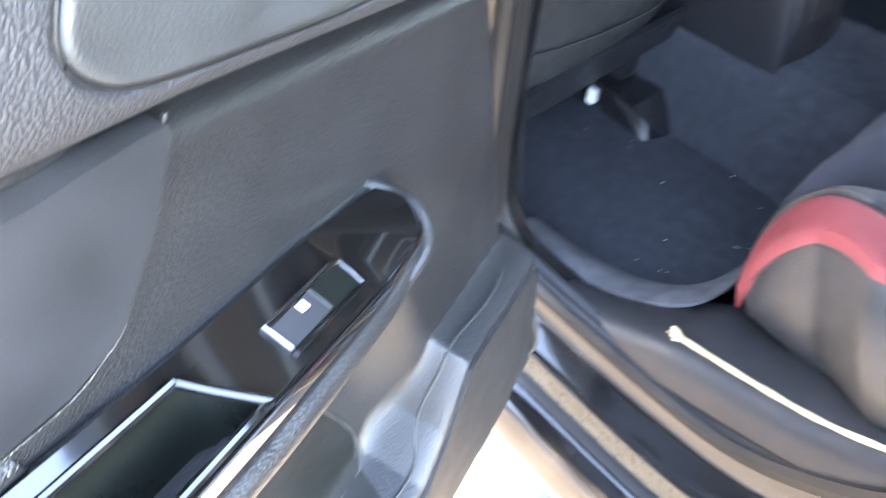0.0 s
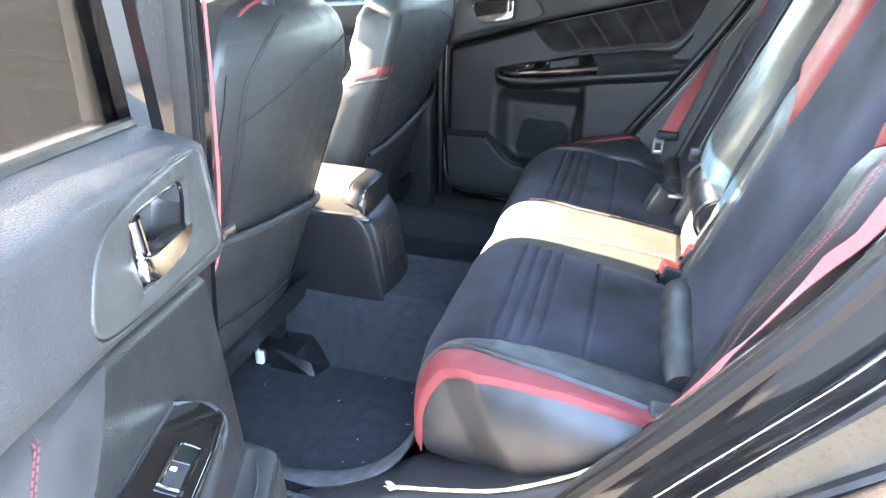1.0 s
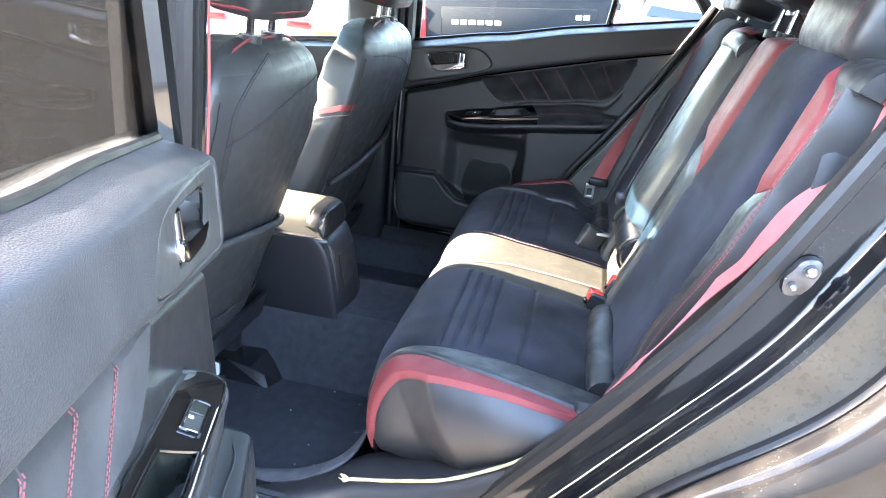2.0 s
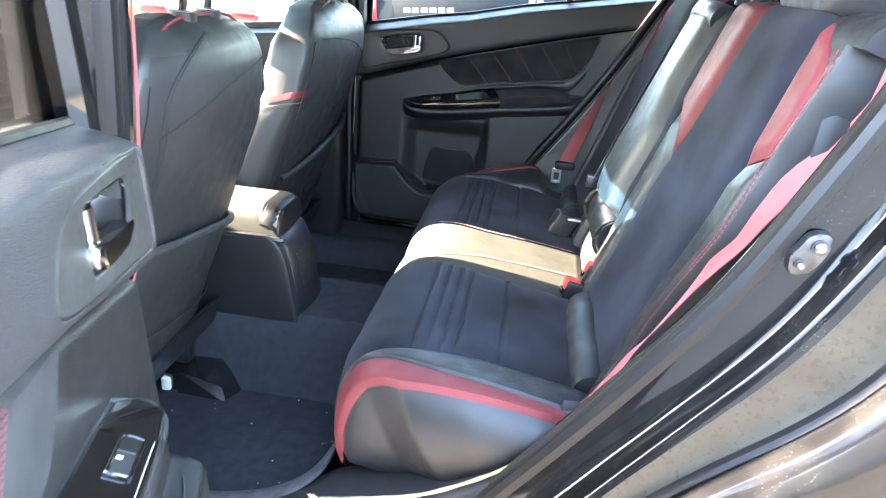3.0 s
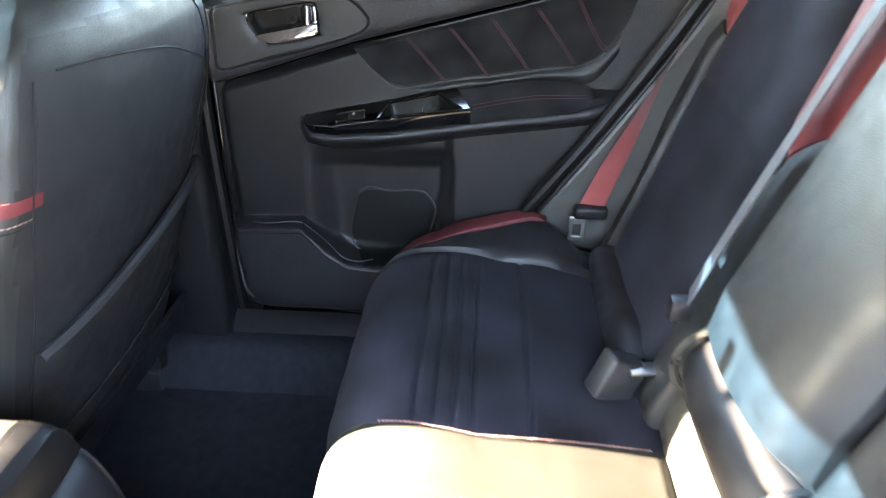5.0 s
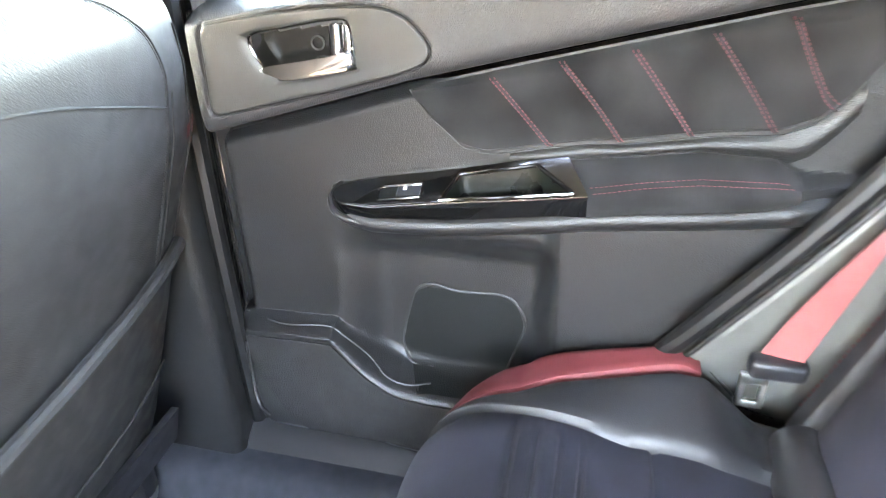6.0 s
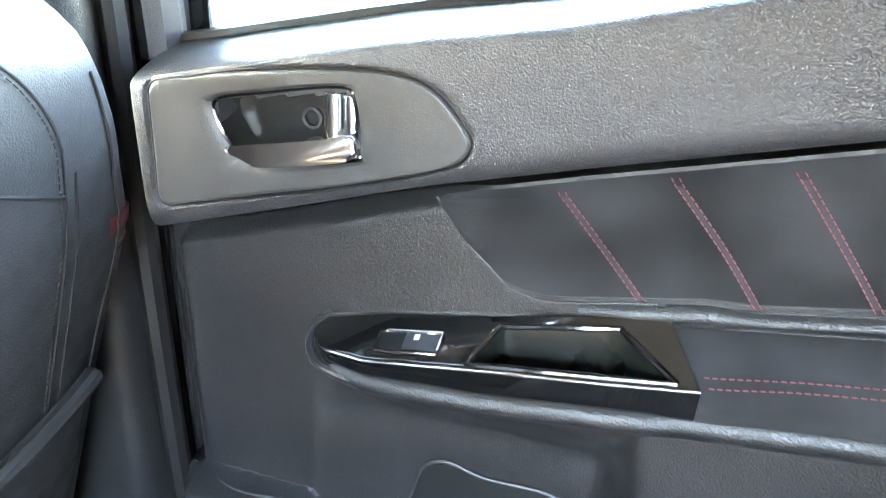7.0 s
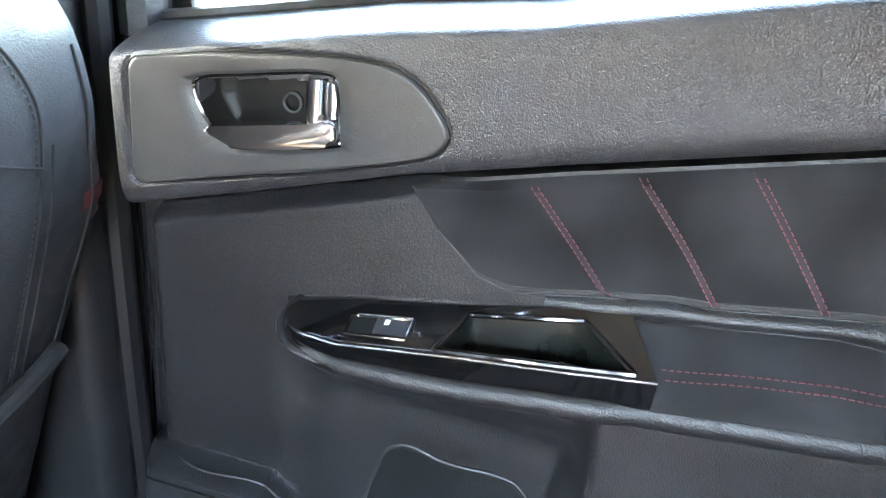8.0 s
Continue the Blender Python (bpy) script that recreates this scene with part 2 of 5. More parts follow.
def tube(points, r, n=8, bm=None, taper=None, flat=1.0):
    """A round bar along points; flat squashes it sideways."""
    bm = bm or bmesh.new()
    points = [Vector(p) for p in points]
    rings = []
    up = V(0, 0, 1)
    for i, p in enumerate(points):
        d = points[min(i + 1, len(points) - 1)] - points[max(i - 1, 0)]
        d.normalize()
        s = d.cross(up)
        if s.length < 0.05:
            s = d.cross(V(1, 0, 0))
        s.normalize()
        u = s.cross(d)
        k = r * (taper(i / (len(points) - 1)) if taper else 1)
        rings.append([bm.verts.new(p + (s * math.cos(a) + u * math.sin(a) * flat) * k) for a in (2 * math.pi * j / n for j in range(n))])
    for a, b in zip(rings, rings[1:]):
        for j in range(n):
            bm.faces.new((a[j], a[(j + 1) % n], b[(j + 1) % n], b[j]))
    bm.faces.new(rings[0][::-1])
    bm.faces.new(rings[-1])
    return bm


def box(lo, hi, bevel=0.0, seg=2, bm=None):
    bm = bm or bmesh.new()
    g = bmesh.ops.create_cube(bm, size=1)
    for v in g["verts"]:
        v.co = V(*(lerp(lo[i], hi[i], v.co[i] + 0.5) for i in range(3)))
    if bevel:
        bmesh.ops.bevel(bm, geom=list({e for v in g["verts"] for e in v.link_edges}), offset=bevel, segments=seg, affect="EDGES", profile=0.5)
    return bm


def plate(outline, front, back, bevel=0.0, seg=2, axis="y", bm=None):
    """A plate with an outline in the plane across axis; points are (x, z) for y, (y, z) for x, (x, y) for z."""
    bm = bm or bmesh.new()

    def at(p, d):
        return {"y": V(p[0], d, p[1]), "x": V(d, p[0], p[1]), "z": V(p[0], p[1], d)}[axis]

    a = [bm.verts.new(at(p, front)) for p in outline]
    b = [bm.verts.new(at(p, back)) for p in outline]
    k = len(a)
    fa = bm.faces.new(a)
    bm.faces.new(b[::-1])
    for i in range(k):
        bm.faces.new((a[i], b[i], b[(i + 1) % k], a[(i + 1) % k]))
    if bevel:
        bmesh.ops.bevel(bm, geom=list(fa.edges), offset=bevel, segments=seg, affect="EDGES", profile=0.5)
    return bm


def dashes(line, length=0.0045, gap=0.0025, r=0.0007, lift=V(0, 0, 0)):
    """Sewn thread: short rounded bars along a line."""
    bm = bmesh.new()
    pts = [Vector(p) + lift for p in line]
    d = [0.0]
    for a, b in zip(pts, pts[1:]):
        d.append(d[-1] + (b - a).length)
    arr = np.array([tuple(p) for p in pts])

    def at(s):
        return V(*(float(np.interp(s, d, arr[:, i])) for i in range(3)))

    s = 0.0
    while s + length < d[-1]:
        a, b = at(s), at(s + length)
        w = (b - a).normalized()
        e = w.cross(V(0.3, 0.5, 0.8)).normalized() * r
        f = w.cross(e).normalized() * r
        p = [bm.verts.new(a + e), bm.verts.new(a + f), bm.verts.new(a - e), bm.verts.new(a - f)]
        q = [bm.verts.new(b + e), bm.verts.new(b + f), bm.verts.new(b - e), bm.verts.new(b - f)]
        for i in range(4):
            bm.faces.new((p[i], p[(i + 1) % 4], q[(i + 1) % 4], q[i]))
        bm.faces.new(p[::-1])
        bm.faces.new(q)
        s += length + gap
    return bm


def joined(bms):
    out = bmesh.new()
    for b in bms:
        me = bpy.data.meshes.new("t")
        b.to_mesh(me)
        b.free()
        out.from_mesh(me)
        bpy.data.meshes.remove(me)
    return out


def puffed(t, h, edge=0.16):
    """Padding over a seam-to-seam width: nearly flat, rolled down at the seams."""
    e = min(t, 1 - t) / edge
    return h * (1 - (1 - min(1.0, e)) ** 2)

# ---- ground and surroundings ----
bm = bmesh.new()
bmesh.ops.create_grid(bm, x_segments=40, y_segments=40, size=400)
setting("ground", bm, ASPHALT, "pale sunlit pavement of a parking lot", "ground")

# ---- car body ----
car = thing("car_body", (0, 0, 0.2), "black sedan body with an open rear door, glossy dusty paint", "car", kind="structure")
APERTURE = [(.085, 1.32), (.062, 1.0), (.035, .75), (.022, .52), (.035, .43), (.10, .385), (.34, .38), (.46, .40), (.555, .47),
            (.63, .57), (.70, .665), (.78, .78), (.863, .91), (.93, 1.05), (.985, 1.18), (1.03, 1.32), (1.00, 1.42), (.75, 1.44), (.40, 1.42), (.14, 1.39)]


def loop_frame(pts, y, n=7):
    """Points of a closed door opening, each with its outward direction in the side plane."""
    line = smooth_line([(x, y, z) for x, z in pts], n, closed=True)
    k, out = len(line), []
    for i, p in enumerate(line):
        d = (line[(i + 1) % k] - line[i - 1]).normalized()
        out.append((p, V(d.z, 0, -d.x)))
    c = sum((p for p, _ in out), V(0, 0, 0)) / k
    s = 1 if sum((p - c).dot(n) for p, n in out) > 0 else -1
    return [(p, n * s) for p, n in out]


NEAR_LOOP = loop_frame(APERTURE, 0.0)


def flared(p, off):
    """The jamb widens towards the waist: its outer steps swing away from the opening."""
    w = sst(.66, .96, p.z) * sst(.60, .70, p.x) * (1 - .5 * sst(1.15, 1.35, p.z))
    return off + w * (.012 * sst(.018, .036, off) + .050 * sst(.048, .094, off))


def swept(section, loop, side=-1, flare=False):
    """Sweep a section of (outward, sideways) points round a door opening."""
    return sheet([[p + n * (flared(p, off) if flare else off) + V(0, side * y, 0) for p, n in loop + loop[:1]] for off, y in section])


JAMB = [(-.004, .690), (.004, .745), (.020, .752), (.036, .757), (.045, .766), (.050, .790), (.054, .797), (.060, .800)]
SHELF = [(.060, .800), (.068, .802), (.082, .806), (.091, .812), (.094, .818)]
EDGE = [(.094, .818), (.098, .846), (.106, .858), (.130, .868), (.165, .874)]
part("door_jamb", swept(JAMB, NEAR_LOOP, flare=True), PAINT, car, "glossy black painted door jamb", sharp=50)
part("jamb_shelf", swept(SHELF, NEAR_LOOP, flare=True), DUSTY_PAINT, car, "black painted jamb under tan dust and specks", sharp=50)
part("jamb_edge", swept(EDGE, NEAR_LOOP, flare=True), PAINT, car, "glossy black outer edge of the jamb", sharp=50)
part("door_seal", swept([(-.010, .715), (-.0175, .721), (-.0160, .7245), (-.0205, .729), (-.0185, .7335), (-.0215, .740), (-.0190, .7445), (-.0185, .751), (-.010, .757), (.002, .757), (.007, .748)], NEAR_LOOP), RUBBER, car, "black rubber door seal")
part("outer_seal", swept([(.088, .810), (.0885, .820), (.0925, .8255), (.097, .824)], NEAR_LOOP, flare=True), RUBBER, car, "thin outer weatherstrip")
k = len(NEAR_LOOP)
rear = [i for i in range(k) if NEAR_LOOP[i][0].x > .60 and NEAR_LOOP[i][0].z < 1.26]
quarter = [NEAR_LOOP[i] for i in rear]
part("quarter_panel", sheet([[p + n * lerp(flared(p, o), o, sst(.30, .80, o)) + V(0, -y, 0) for p, n in quarter] for o, y in ((.165, .874), (.18, .877), (.22, .880), (.30, .882), (.42, .870), (.60, .84), (.8, .80))]), PAINT, car,
     "glossy black rear quarter panel")
low = [NEAR_LOOP[i] for i in range(k) if NEAR_LOOP[i][0].z < .46 and NEAR_LOOP[i][0].x < .60]
part("rocker_panel", sheet([[p + n * o + V(0, -y, 0) for p, n in low] for o, y in ((.165, .874), (.18, .872), (.21, .86), (.23, .80))]), PAINT, car)
part("rocker_front", box((-1.0, -.872, .19), (.10, -.80, .30), .02), PAINT, car)

# shell that closes the cabin: roof, pillars, front, tail, far side
ROOF_Y = [-.60, -.45, -.2, 0, .2, .45, .58]
rows = [[V(x, y - .02, 1.475 + .035 * x - .05 * (abs(y) / .6) ** 3 - .05 * ((x - .3) / .85) ** 2) for y in ROOF_Y] for x in np.linspace(-.50, 1.12, 12)]
part("roof", sheet(rows, .03, V(0, 0, 1)), PAINT, car)
headliner = sheet([[p + V(0, 0, -.045) for p in r] for r in rows], .02, V(0, 0, 1))
tagged(finish("ceiling", headliner, HEADLINER), "grey cloth headliner of the car", "ceiling", kind="structure")
for s in (-1, 1):
    y0 = -.02
    part("roof_rail", tube(smooth_line([(-.52, y0 + s * .61, 1.340), (.1, y0 + s * .645, 1.412), (.7, y0 + s * .645, 1.445), (1.14, y0 + s * .61, 1.43)], 6), .050, 12), PAINT, car)
    part("front_pillar", tube([(-1.28, y0 + s * .69, .96), (-.9, y0 + s * .625, 1.16), (-.50, y0 + s * .575, 1.335)], .058, 12), TRIM, car)
    part("rear_pillar", tube([(1.12, y0 + s * .60, 1.43), (1.40, y0 + s * .66, 1.15), (1.62, y0 + s * .68, 1.05)], .07, 10), PAINT, car)
part("windscreen_header", tube([(-.50, -.60, 1.352), (-.53, -.02, 1.395), (-.50, .57, 1.352)], .030, 8), TRIM, car)
pane = sheet([[V(lerp(-1.28, -.53, t), y, lerp(.955, 1.395, t)) for y in (-.66, -.3, 0, .3, .64)] for t in (0, .5, 1)], .004, V(-.5, 0, .8))
g = part("windscreen", pane, GLASS, car)
g.visible_shadow = False
band = sheet([[V(lerp(-1.28, -.53, t) + .008, y, lerp(.955, 1.395, t) - .010) for y in (-.62, -.3, 0, .3, .60)] for t in (.86, .93, 1)], .002, V(-.5, 0, .8))
part("shade_band", band, SHADE_BAND, car, "blue-tinted shade band along the windscreen's top")
# Unseen mirror, sized and placed so that its shadow covers the armrest roll.
part("rear_view_mirror", joined([box((-.660, -.225, 1.236), (-.625, .065, 1.318), .014, 3), tube([(-.645, -.06, 1.30), (-.60, -.06, 1.37)], .010, 8)]), TRIM, car, "unseen rear-view mirror, added to shade the armrest roll")
g = part("rear_window", sheet([[V(lerp(1.12, 1.62, t), y, lerp(1.46, 1.06, t)) for y in (-.6, 0, .58)] for t in (0, .5, 1)], .004, V(.5, 0, .8)), PRIVACY, car, "dark tinted rear window")
part("dashboard", joined([box((-1.35, -.70, .55), (-.82, .67, .985), .06, 4), box((-1.25, -.62, .95), (-.84, -.26, 1.03), .035, 3)]), DASH, car, "black moulded dashboard")
wheel = bmesh.new()
ring = [V(-.66 + .10 * math.sin(a), -.44 + .185 * math.cos(a), .87 + .16 * math.sin(a)) for a in np.linspace(0, 2 * math.pi, 33)]
tube(ring, .017, 8, wheel)
part("steering_wheel", joined([wheel, tube([(-.80, -.44, .80), (-.68, -.44, .865)], .05, 12), box((-.69, -.62, .845), (-.665, -.26, .89), .01)]), LEATHER, car, "black leather steering wheel")
part("firewall", box((-1.42, -.80, .2), (-1.36, .77, .95)), TRIM, car)
part("bonnet", box((-2.5, -.80, .35), (-1.36, .77, .94), .08, 4), BONNET, car)
part("tail", box((1.62, -.82, .3), (2.4, .79, 1.04), .08, 4), PAINT, car)
part("parcel_shelf", box((1.02, -.60, 1.10), (1.66, .58, 1.125), .01), TRIM, car)
part("bulkhead", box((1.12, -.70, .28), (1.16, .67, 1.12)), TRIM, car)
part("underbody", box((-2.3, -.80, .17), (2.3, .77, .21)), TRIM, car)
for x, y in ((-1.9, -.80), (-1.9, .68), (1.75, -.80), (1.75, .68)):
    bm = tube([(x, y, .32), (x, y + .14, .32)], .32, 28)
    part("wheel", bm, TYRE, car, "black tyre")
# far side below and behind the door
part("far_rocker", box((-1.3, .70, .19), (1.6, .80, .40), .02), PAINT, car)
part("far_quarter", box((.95, .66, .38), (1.65, .80, 1.06), .04, 3), PAINT, car)
part("far_fender", box((-2.3, .68, .3), (-1.15, .80, .93), .04, 3), PAINT, car)
part("near_fender", box((-2.3, -.86, .3), (-1.10, -.72, .93), .04, 3), PAINT, car)
part("near_rear_side", box((1.30, -.86, .38), (1.7, -.72, 1.06), .04, 3), PAINT, car)

# near middle pillar: painted outside, trimmed inside
rows = []
for z in np.linspace(.36, 1.36, 11):
    x1 = float(np.interp(z, [.4, .52, .75, 1.0, 1.36], [.030, .015, .020, .045, .068]))
    rows.append([V(-.12, -.735, z), V(-.12, -.70, z), V(-.08, -.655, z), V(x1 - .05, -.638, z), V(x1 - .02, -.652, z), V(x1 - .008, -.70, z), V(x1 - .004, -.735, z)])
part("middle_pillar_trim", sheet(rows, closed=True), PLASTIC, car, "dark plastic pillar trim")
part("middle_pillar", box((-.12, -.85, .36), (.0, -.735, 1.40), .012), PAINT, car)
part("middle_pillar_strip", box((.0, -.838, .45), (.010, -.80, 1.36), .004), GLOSS, car, "gloss black pillar strip")
part("far_middle_pillar", box((-.18, .602, .30), (-.012, .74, 1.36), .02, 3), PLASTIC, car, "dark plastic pillar trim")
# Added strip that stops daylight showing through the gap behind the pillar.
part("far_pillar_return", box((-.03, .664, .38), (.035, .70, 1.34), .004), RUBBER, car)
part("far_front_seal", tube(smooth_line([(.008, .640, .42), (.004, .640, .60), (.0, .642, .80), (-.002, .645, 1.05), (-.004, .65, 1.36)], 6), .012, 8), RUBBER, car)

# cabin floor
def floor_z(x, y):
    yc = y + .06
    tunnel = .19 * (1 - sst(.10, .21, abs(yc)))
    side = .085 * (sst(.50, .60, y + .02) if y > 0 else .6 * sst(.60, .70, -y - .02))
    heel = .10 * sst(.30, .36, x)
    return .282 + max(tunnel, side) + heel * (0 if abs(yc) < .2 else 1)


ys = np.linspace(-.70, .66, 80)
xs = np.concatenate([np.linspace(-1.36, -.3, 14), np.linspace(-.27, .42, 50)])
setting("floor", sheet([[V(x, y, floor_z(x, y)) for y in ys] for x in xs], .02, V(0, 0, -1)), CARPET, "dark navy-black carpeted footwell floor", "floor")
mat_line = [(-.20, -.60), (-.20, -.24), (.02, -.235), (.20, -.25), (.285, -.30), (.292, -.45), (.25, -.535), (.17, -.575), (.05, -.60)]
mat_line = [(p.x, p.y) for p in smooth_line([(x, y, 0) for x, y in mat_line], 5, closed=True)]
tagged(finish("floor_mat", plate(mat_line, .297, .284, .004, axis="z"), CARPET), "dark carpet mat lying in the rear footwell", "floor mat")
mat_far = [(x, -.02 - y) for x, y in mat_line][::-1]
tagged(finish("floor_mat", plate(mat_far, .297, .284, .004, axis="z"), CARPET), "dark carpet mat lying in the far footwell", "floor mat")
# carpet flank, sill trim and its edge
inner_edge = smooth_line([(.02, -.590, .286), (.12, -.585, .286), (.20, -.565, .287), (.250, -.525, .288), (.274, -.45, .288), (.282, -.30, .288), (.282, -.12, .290)], 8)
outer_edge = smooth_line([(.02, -.700, .366), (.12, -.690, .370), (.22, -.676, .392), (.290, -.664, .432), (.322, -.628, .455), (.326, -.52, .455), (.330, -.30, .450)], 8)
fl = [[a.lerp(b, t) + V(0, 0, .040 * math.sin(math.pi * t) * (1 - .4 * t)) for t in np.linspace(0, 1, 9)] for a, b in zip(inner_edge, outer_edge)]
part("sill_carpet", sheet(fl, .008, V(0, 0, -1)), CARPET_GREY, car, "grey carpet edging beside the sill")
SILL_Z = table([.02, .12, .22, .335, .43, .51, .60, .65, .70], [.368, .373, .394, .452, .479, .508, .565, .610, .66])
SILL_IN = table([.02, .12, .20, .26, .30, .34, .40, .46, .66], [-.699, -.689, -.672, -.650, -.622, -.60, -.59, -.59, -.62])
tr = []
for x in np.linspace(.02, .69, 60):
    z, yi = SILL_Z(x), SILL_IN(x)
    tr.append([V(x, yi, z - .010 - .25 * (yi + .70)), V(x, yi - .004, z - .003 - .22 * (yi + .70)), V(x, lerp(yi, -.722, .45), z + .003 - .10 * (yi + .70)), V(x, -.722, z), V(x, -.736, z - .008), V(x, -.744, z - .024), V(x, -.747, z - .05)])
part("sill_trim", sheet(tr, .004, V(0, 0, -1)), SILL, car, "dark plastic sill trim")
fs = [[V(x, lerp(.545, .66, t), lerp(.290, .40, sst(0, 1, t))) for t in np.linspace(0, 1, 5)] for x in np.linspace(-.16, .46, 12)]
part("far_sill_trim", sheet(fs, .008, V(0, 0, -1)), SILL, car, "dark plastic sill trim")
# striker on the jamb
st = thing("door_striker", (.935, -.74, .965), "plated steel door striker with two bolts on the jamb", "door striker")
part("plate", plate([(p.x, p.z) for p in smooth_line([(0.8994, 0, 0.9684), (0.9030, 0, 0.9566), (0.9166, 0, 0.9558), (0.9278, 0, 0.9659), (0.9358, 0, 0.9818), (0.9390, 0, 0.9995), (0.9302, 0, 1.0079), (0.9150, 0, 1.0037), (0.9062, 0, 0.9894), (0.8998, 0, 0.9793)], 4, True)], -.770, -.756, .003), STRIKER, st, "dark steel striker plate")
for x, z, r in ((.9105, .969, .0045), (.926, .992, .0068)):
    part("washer", tube([(x, -.769, z), (x, -.772, z)], r + .002, 18), STRIKER, st)
    part("bolt", tube([(x, -.771, z), (x, -.7765, z), (x, -.7785, z)], r, 14, taper=lambda t: 1 - .35 * (t > .9)), BOLT, st, "plated bolt head")


# ---- rear seat ----
def back_pt(y, s, off=0.0):
    """A point of the raked backrest: s 0 at its foot, 1 at its shoulder, then rolled over the top."""
    n = V(-.947, 0, .322)
    if s <= 1:
        z = .60 + .6 * s
        return V(.75 + .34 * (z - .62), y, z) + n * off
    r, a = .05, (s - 1) / .2 * radians(115)
    c = V(.75 + .34 * .58, y, 1.2) - n * r
    d = V(n.x * math.cos(a) + n.z * math.sin(a), 0, n.z * math.cos(a) - n.x * math.sin(a))
    return c + d * (r + off)


def zs(z):
    return (z - .60) / .60


def strip(pt, yl, yr, s0, s1, h, ns=44, nt=12, prof=None, thick=.03, push=None, extra=None):
    """An upholstered panel between two seams yl(s) and yr(s), from s0 to s1 (numbers or functions of the way across)."""
    f0 = s0 if callable(s0) else (lambda t: s0)
    f1 = s1 if callable(s1) else (lambda t: s1)
    rows = []
    for i in range(ns + 1):
        row = []
        for j in range(nt + 1):
            t = j / nt
            s = lerp(f0(t), f1(t), i / ns)
            o = prof(t) if prof else puffed(t, h)
            e = min(i, ns - i) / 3
            o *= min(1.0, .35 + .65 * e) if not prof else 1
            if extra:
                o += extra(t, s)
            row.append(pt(lerp(yl(s), yr(s), t), s, o))
        rows.append(row)
    return sheet(rows, thick, push or V(.947, 0, -.322))


def mir(f, far):
    return (lambda s: -.02 - f(s)) if far else f


back = thing("rear_seat", (.60, -.02, .30), "black suede and leather rear bench seat with red inserts", "car seat")
STITCH_Y = table([zs(.60), zs(.72), zs(.785), zs(.85), zs(.90), zs(.95), zs(1.01), zs(1.06), zs(1.10), zs(1.16), 1.0], [-.600, -.598, -.597, -.614, -.632, -.646, -.646, -.642, -.645, -.650, -.645])
BAND_Y = table([zs(.60), zs(.72), zs(.83), zs(.946), zs(1.025), zs(1.10), zs(1.16), 1.0], [-.562, -.562, -.568, -.582, -.578, -.564, -.554, -.556])
REDOUT_Y = table([zs(1.03), zs(1.056), zs(1.11), zs(1.16), zs(1.185), 1.0], [-.628, -.632, -.640, -.636, -.614, -.585])
INNER_Y = table([zs(.60), zs(.955), zs(1.0), 1.0], [-.215, -.222, -.246, -.272])
CEN_Y = table([zs(.60), zs(.98), zs(1.05), 1.0], [-.138, -.132, -.112, -.104])


def half_backrest(far):
    o = lambda f: mir(f, far)
    edge = lambda s: STITCH_Y(s) - .014
    part("outer_bolster", strip(back_pt, o(edge), o(STITCH_Y), 0, 1, 0, prof=lambda t: lerp(-.10, .006, math.sin(t * math.pi / 2) ** .8)), LEATHER, back)
    part("bolster_band", strip(back_pt, o(STITCH_Y), o(BAND_Y), 0, lambda t: zs(lerp(1.055, 1.026, t)), .014), LEATHER, back)
    part("bolster_band", strip(back_pt, o(STITCH_Y), o(REDOUT_Y), lambda t: zs(1.052), 1.0, .005, nt=8, ns=20), LEATHER, back)
    part("red_insert", strip(back_pt, o(REDOUT_Y), o(BAND_Y), lambda t: zs(lerp(1.057, 1.028, t)), lambda t: 1.0 + .06 * t, .009, ns=26), RED, back, "red leather bolster insert")
    crease = lambda t, s: -.004 * math.exp(-((s - zs(.965) + .03 * t) / .012) ** 2) - .010 * math.sin(math.pi * t) * sst(1.0, .3, s)
    part("suede_panel", strip(back_pt, o(BAND_Y), o(INNER_Y), 0, 1.13, .016, ns=80, nt=18, extra=crease), SUEDE, back, "black suede centre panel")
    part("inner_band", strip(back_pt, o(INNER_Y), o(CEN_Y), 0, lambda t: zs(lerp(.955, 1.03, t)), .014), LEATHER_SHEEN, back)
    part("red_insert", strip(back_pt, o(INNER_Y), o(CEN_Y), lambda t: zs(lerp(.958, 1.033, t)), 1.08, .016, ns=30), RED, back, "red leather inner insert")
    top_l, top_r = (lambda s: STITCH_Y(1) - .03), CEN_Y
    part("top_roll", strip(back_pt, o(top_l), o(top_r), 1.0, 1.2, .004, ns=10, nt=20), LEATHER, back)
    for d, m in ((.004, THREAD_RED), (-.004, THREAD_RED)):
        line = [back_pt(o(STITCH_Y)(s) + d, s, .0085) for s in np.linspace(.08, .99, 60)]
        part("stitching", dashes(line, .005, .003, .0008), m, back, "red double stitching")
    part("foot_roll", tube([back_pt(o(lambda s: lerp(-.24, -.56, t))(0), 0, .005) + V(.008, 0, .022 + .005 * math.sin(9 * t)) for t in np.linspace(0, 1, 12)], .038, 14, taper=lambda t: 1 - .15 * (2 * t - 1) ** 4), LEATHER, back, "black leather roll at the foot of the backrest")


for far in (False, True):
    half_backrest(far)

CX = table([.775, .80, .85, .94, 1.03, 1.12, 1.19, 1.215], [.800, .782, .790, .822, .856, .889, .916, .932])


def centre_pt(y, s, off=0.0):
    z = lerp(.775, 1.215, s)
    return V(CX(z) + 1.1 * (y + .010) ** 2, y, z) + V(-.947, 0, .322) * off


part("centre_section", strip(centre_pt, lambda s: lerp(-.134, -.104, sst(.4, .7, s)), lambda s: .112, 0, 1, .022, ns=50, nt=22, thick=.10), LEATHER_SHEEN, back, "black leather fold-down centre section")
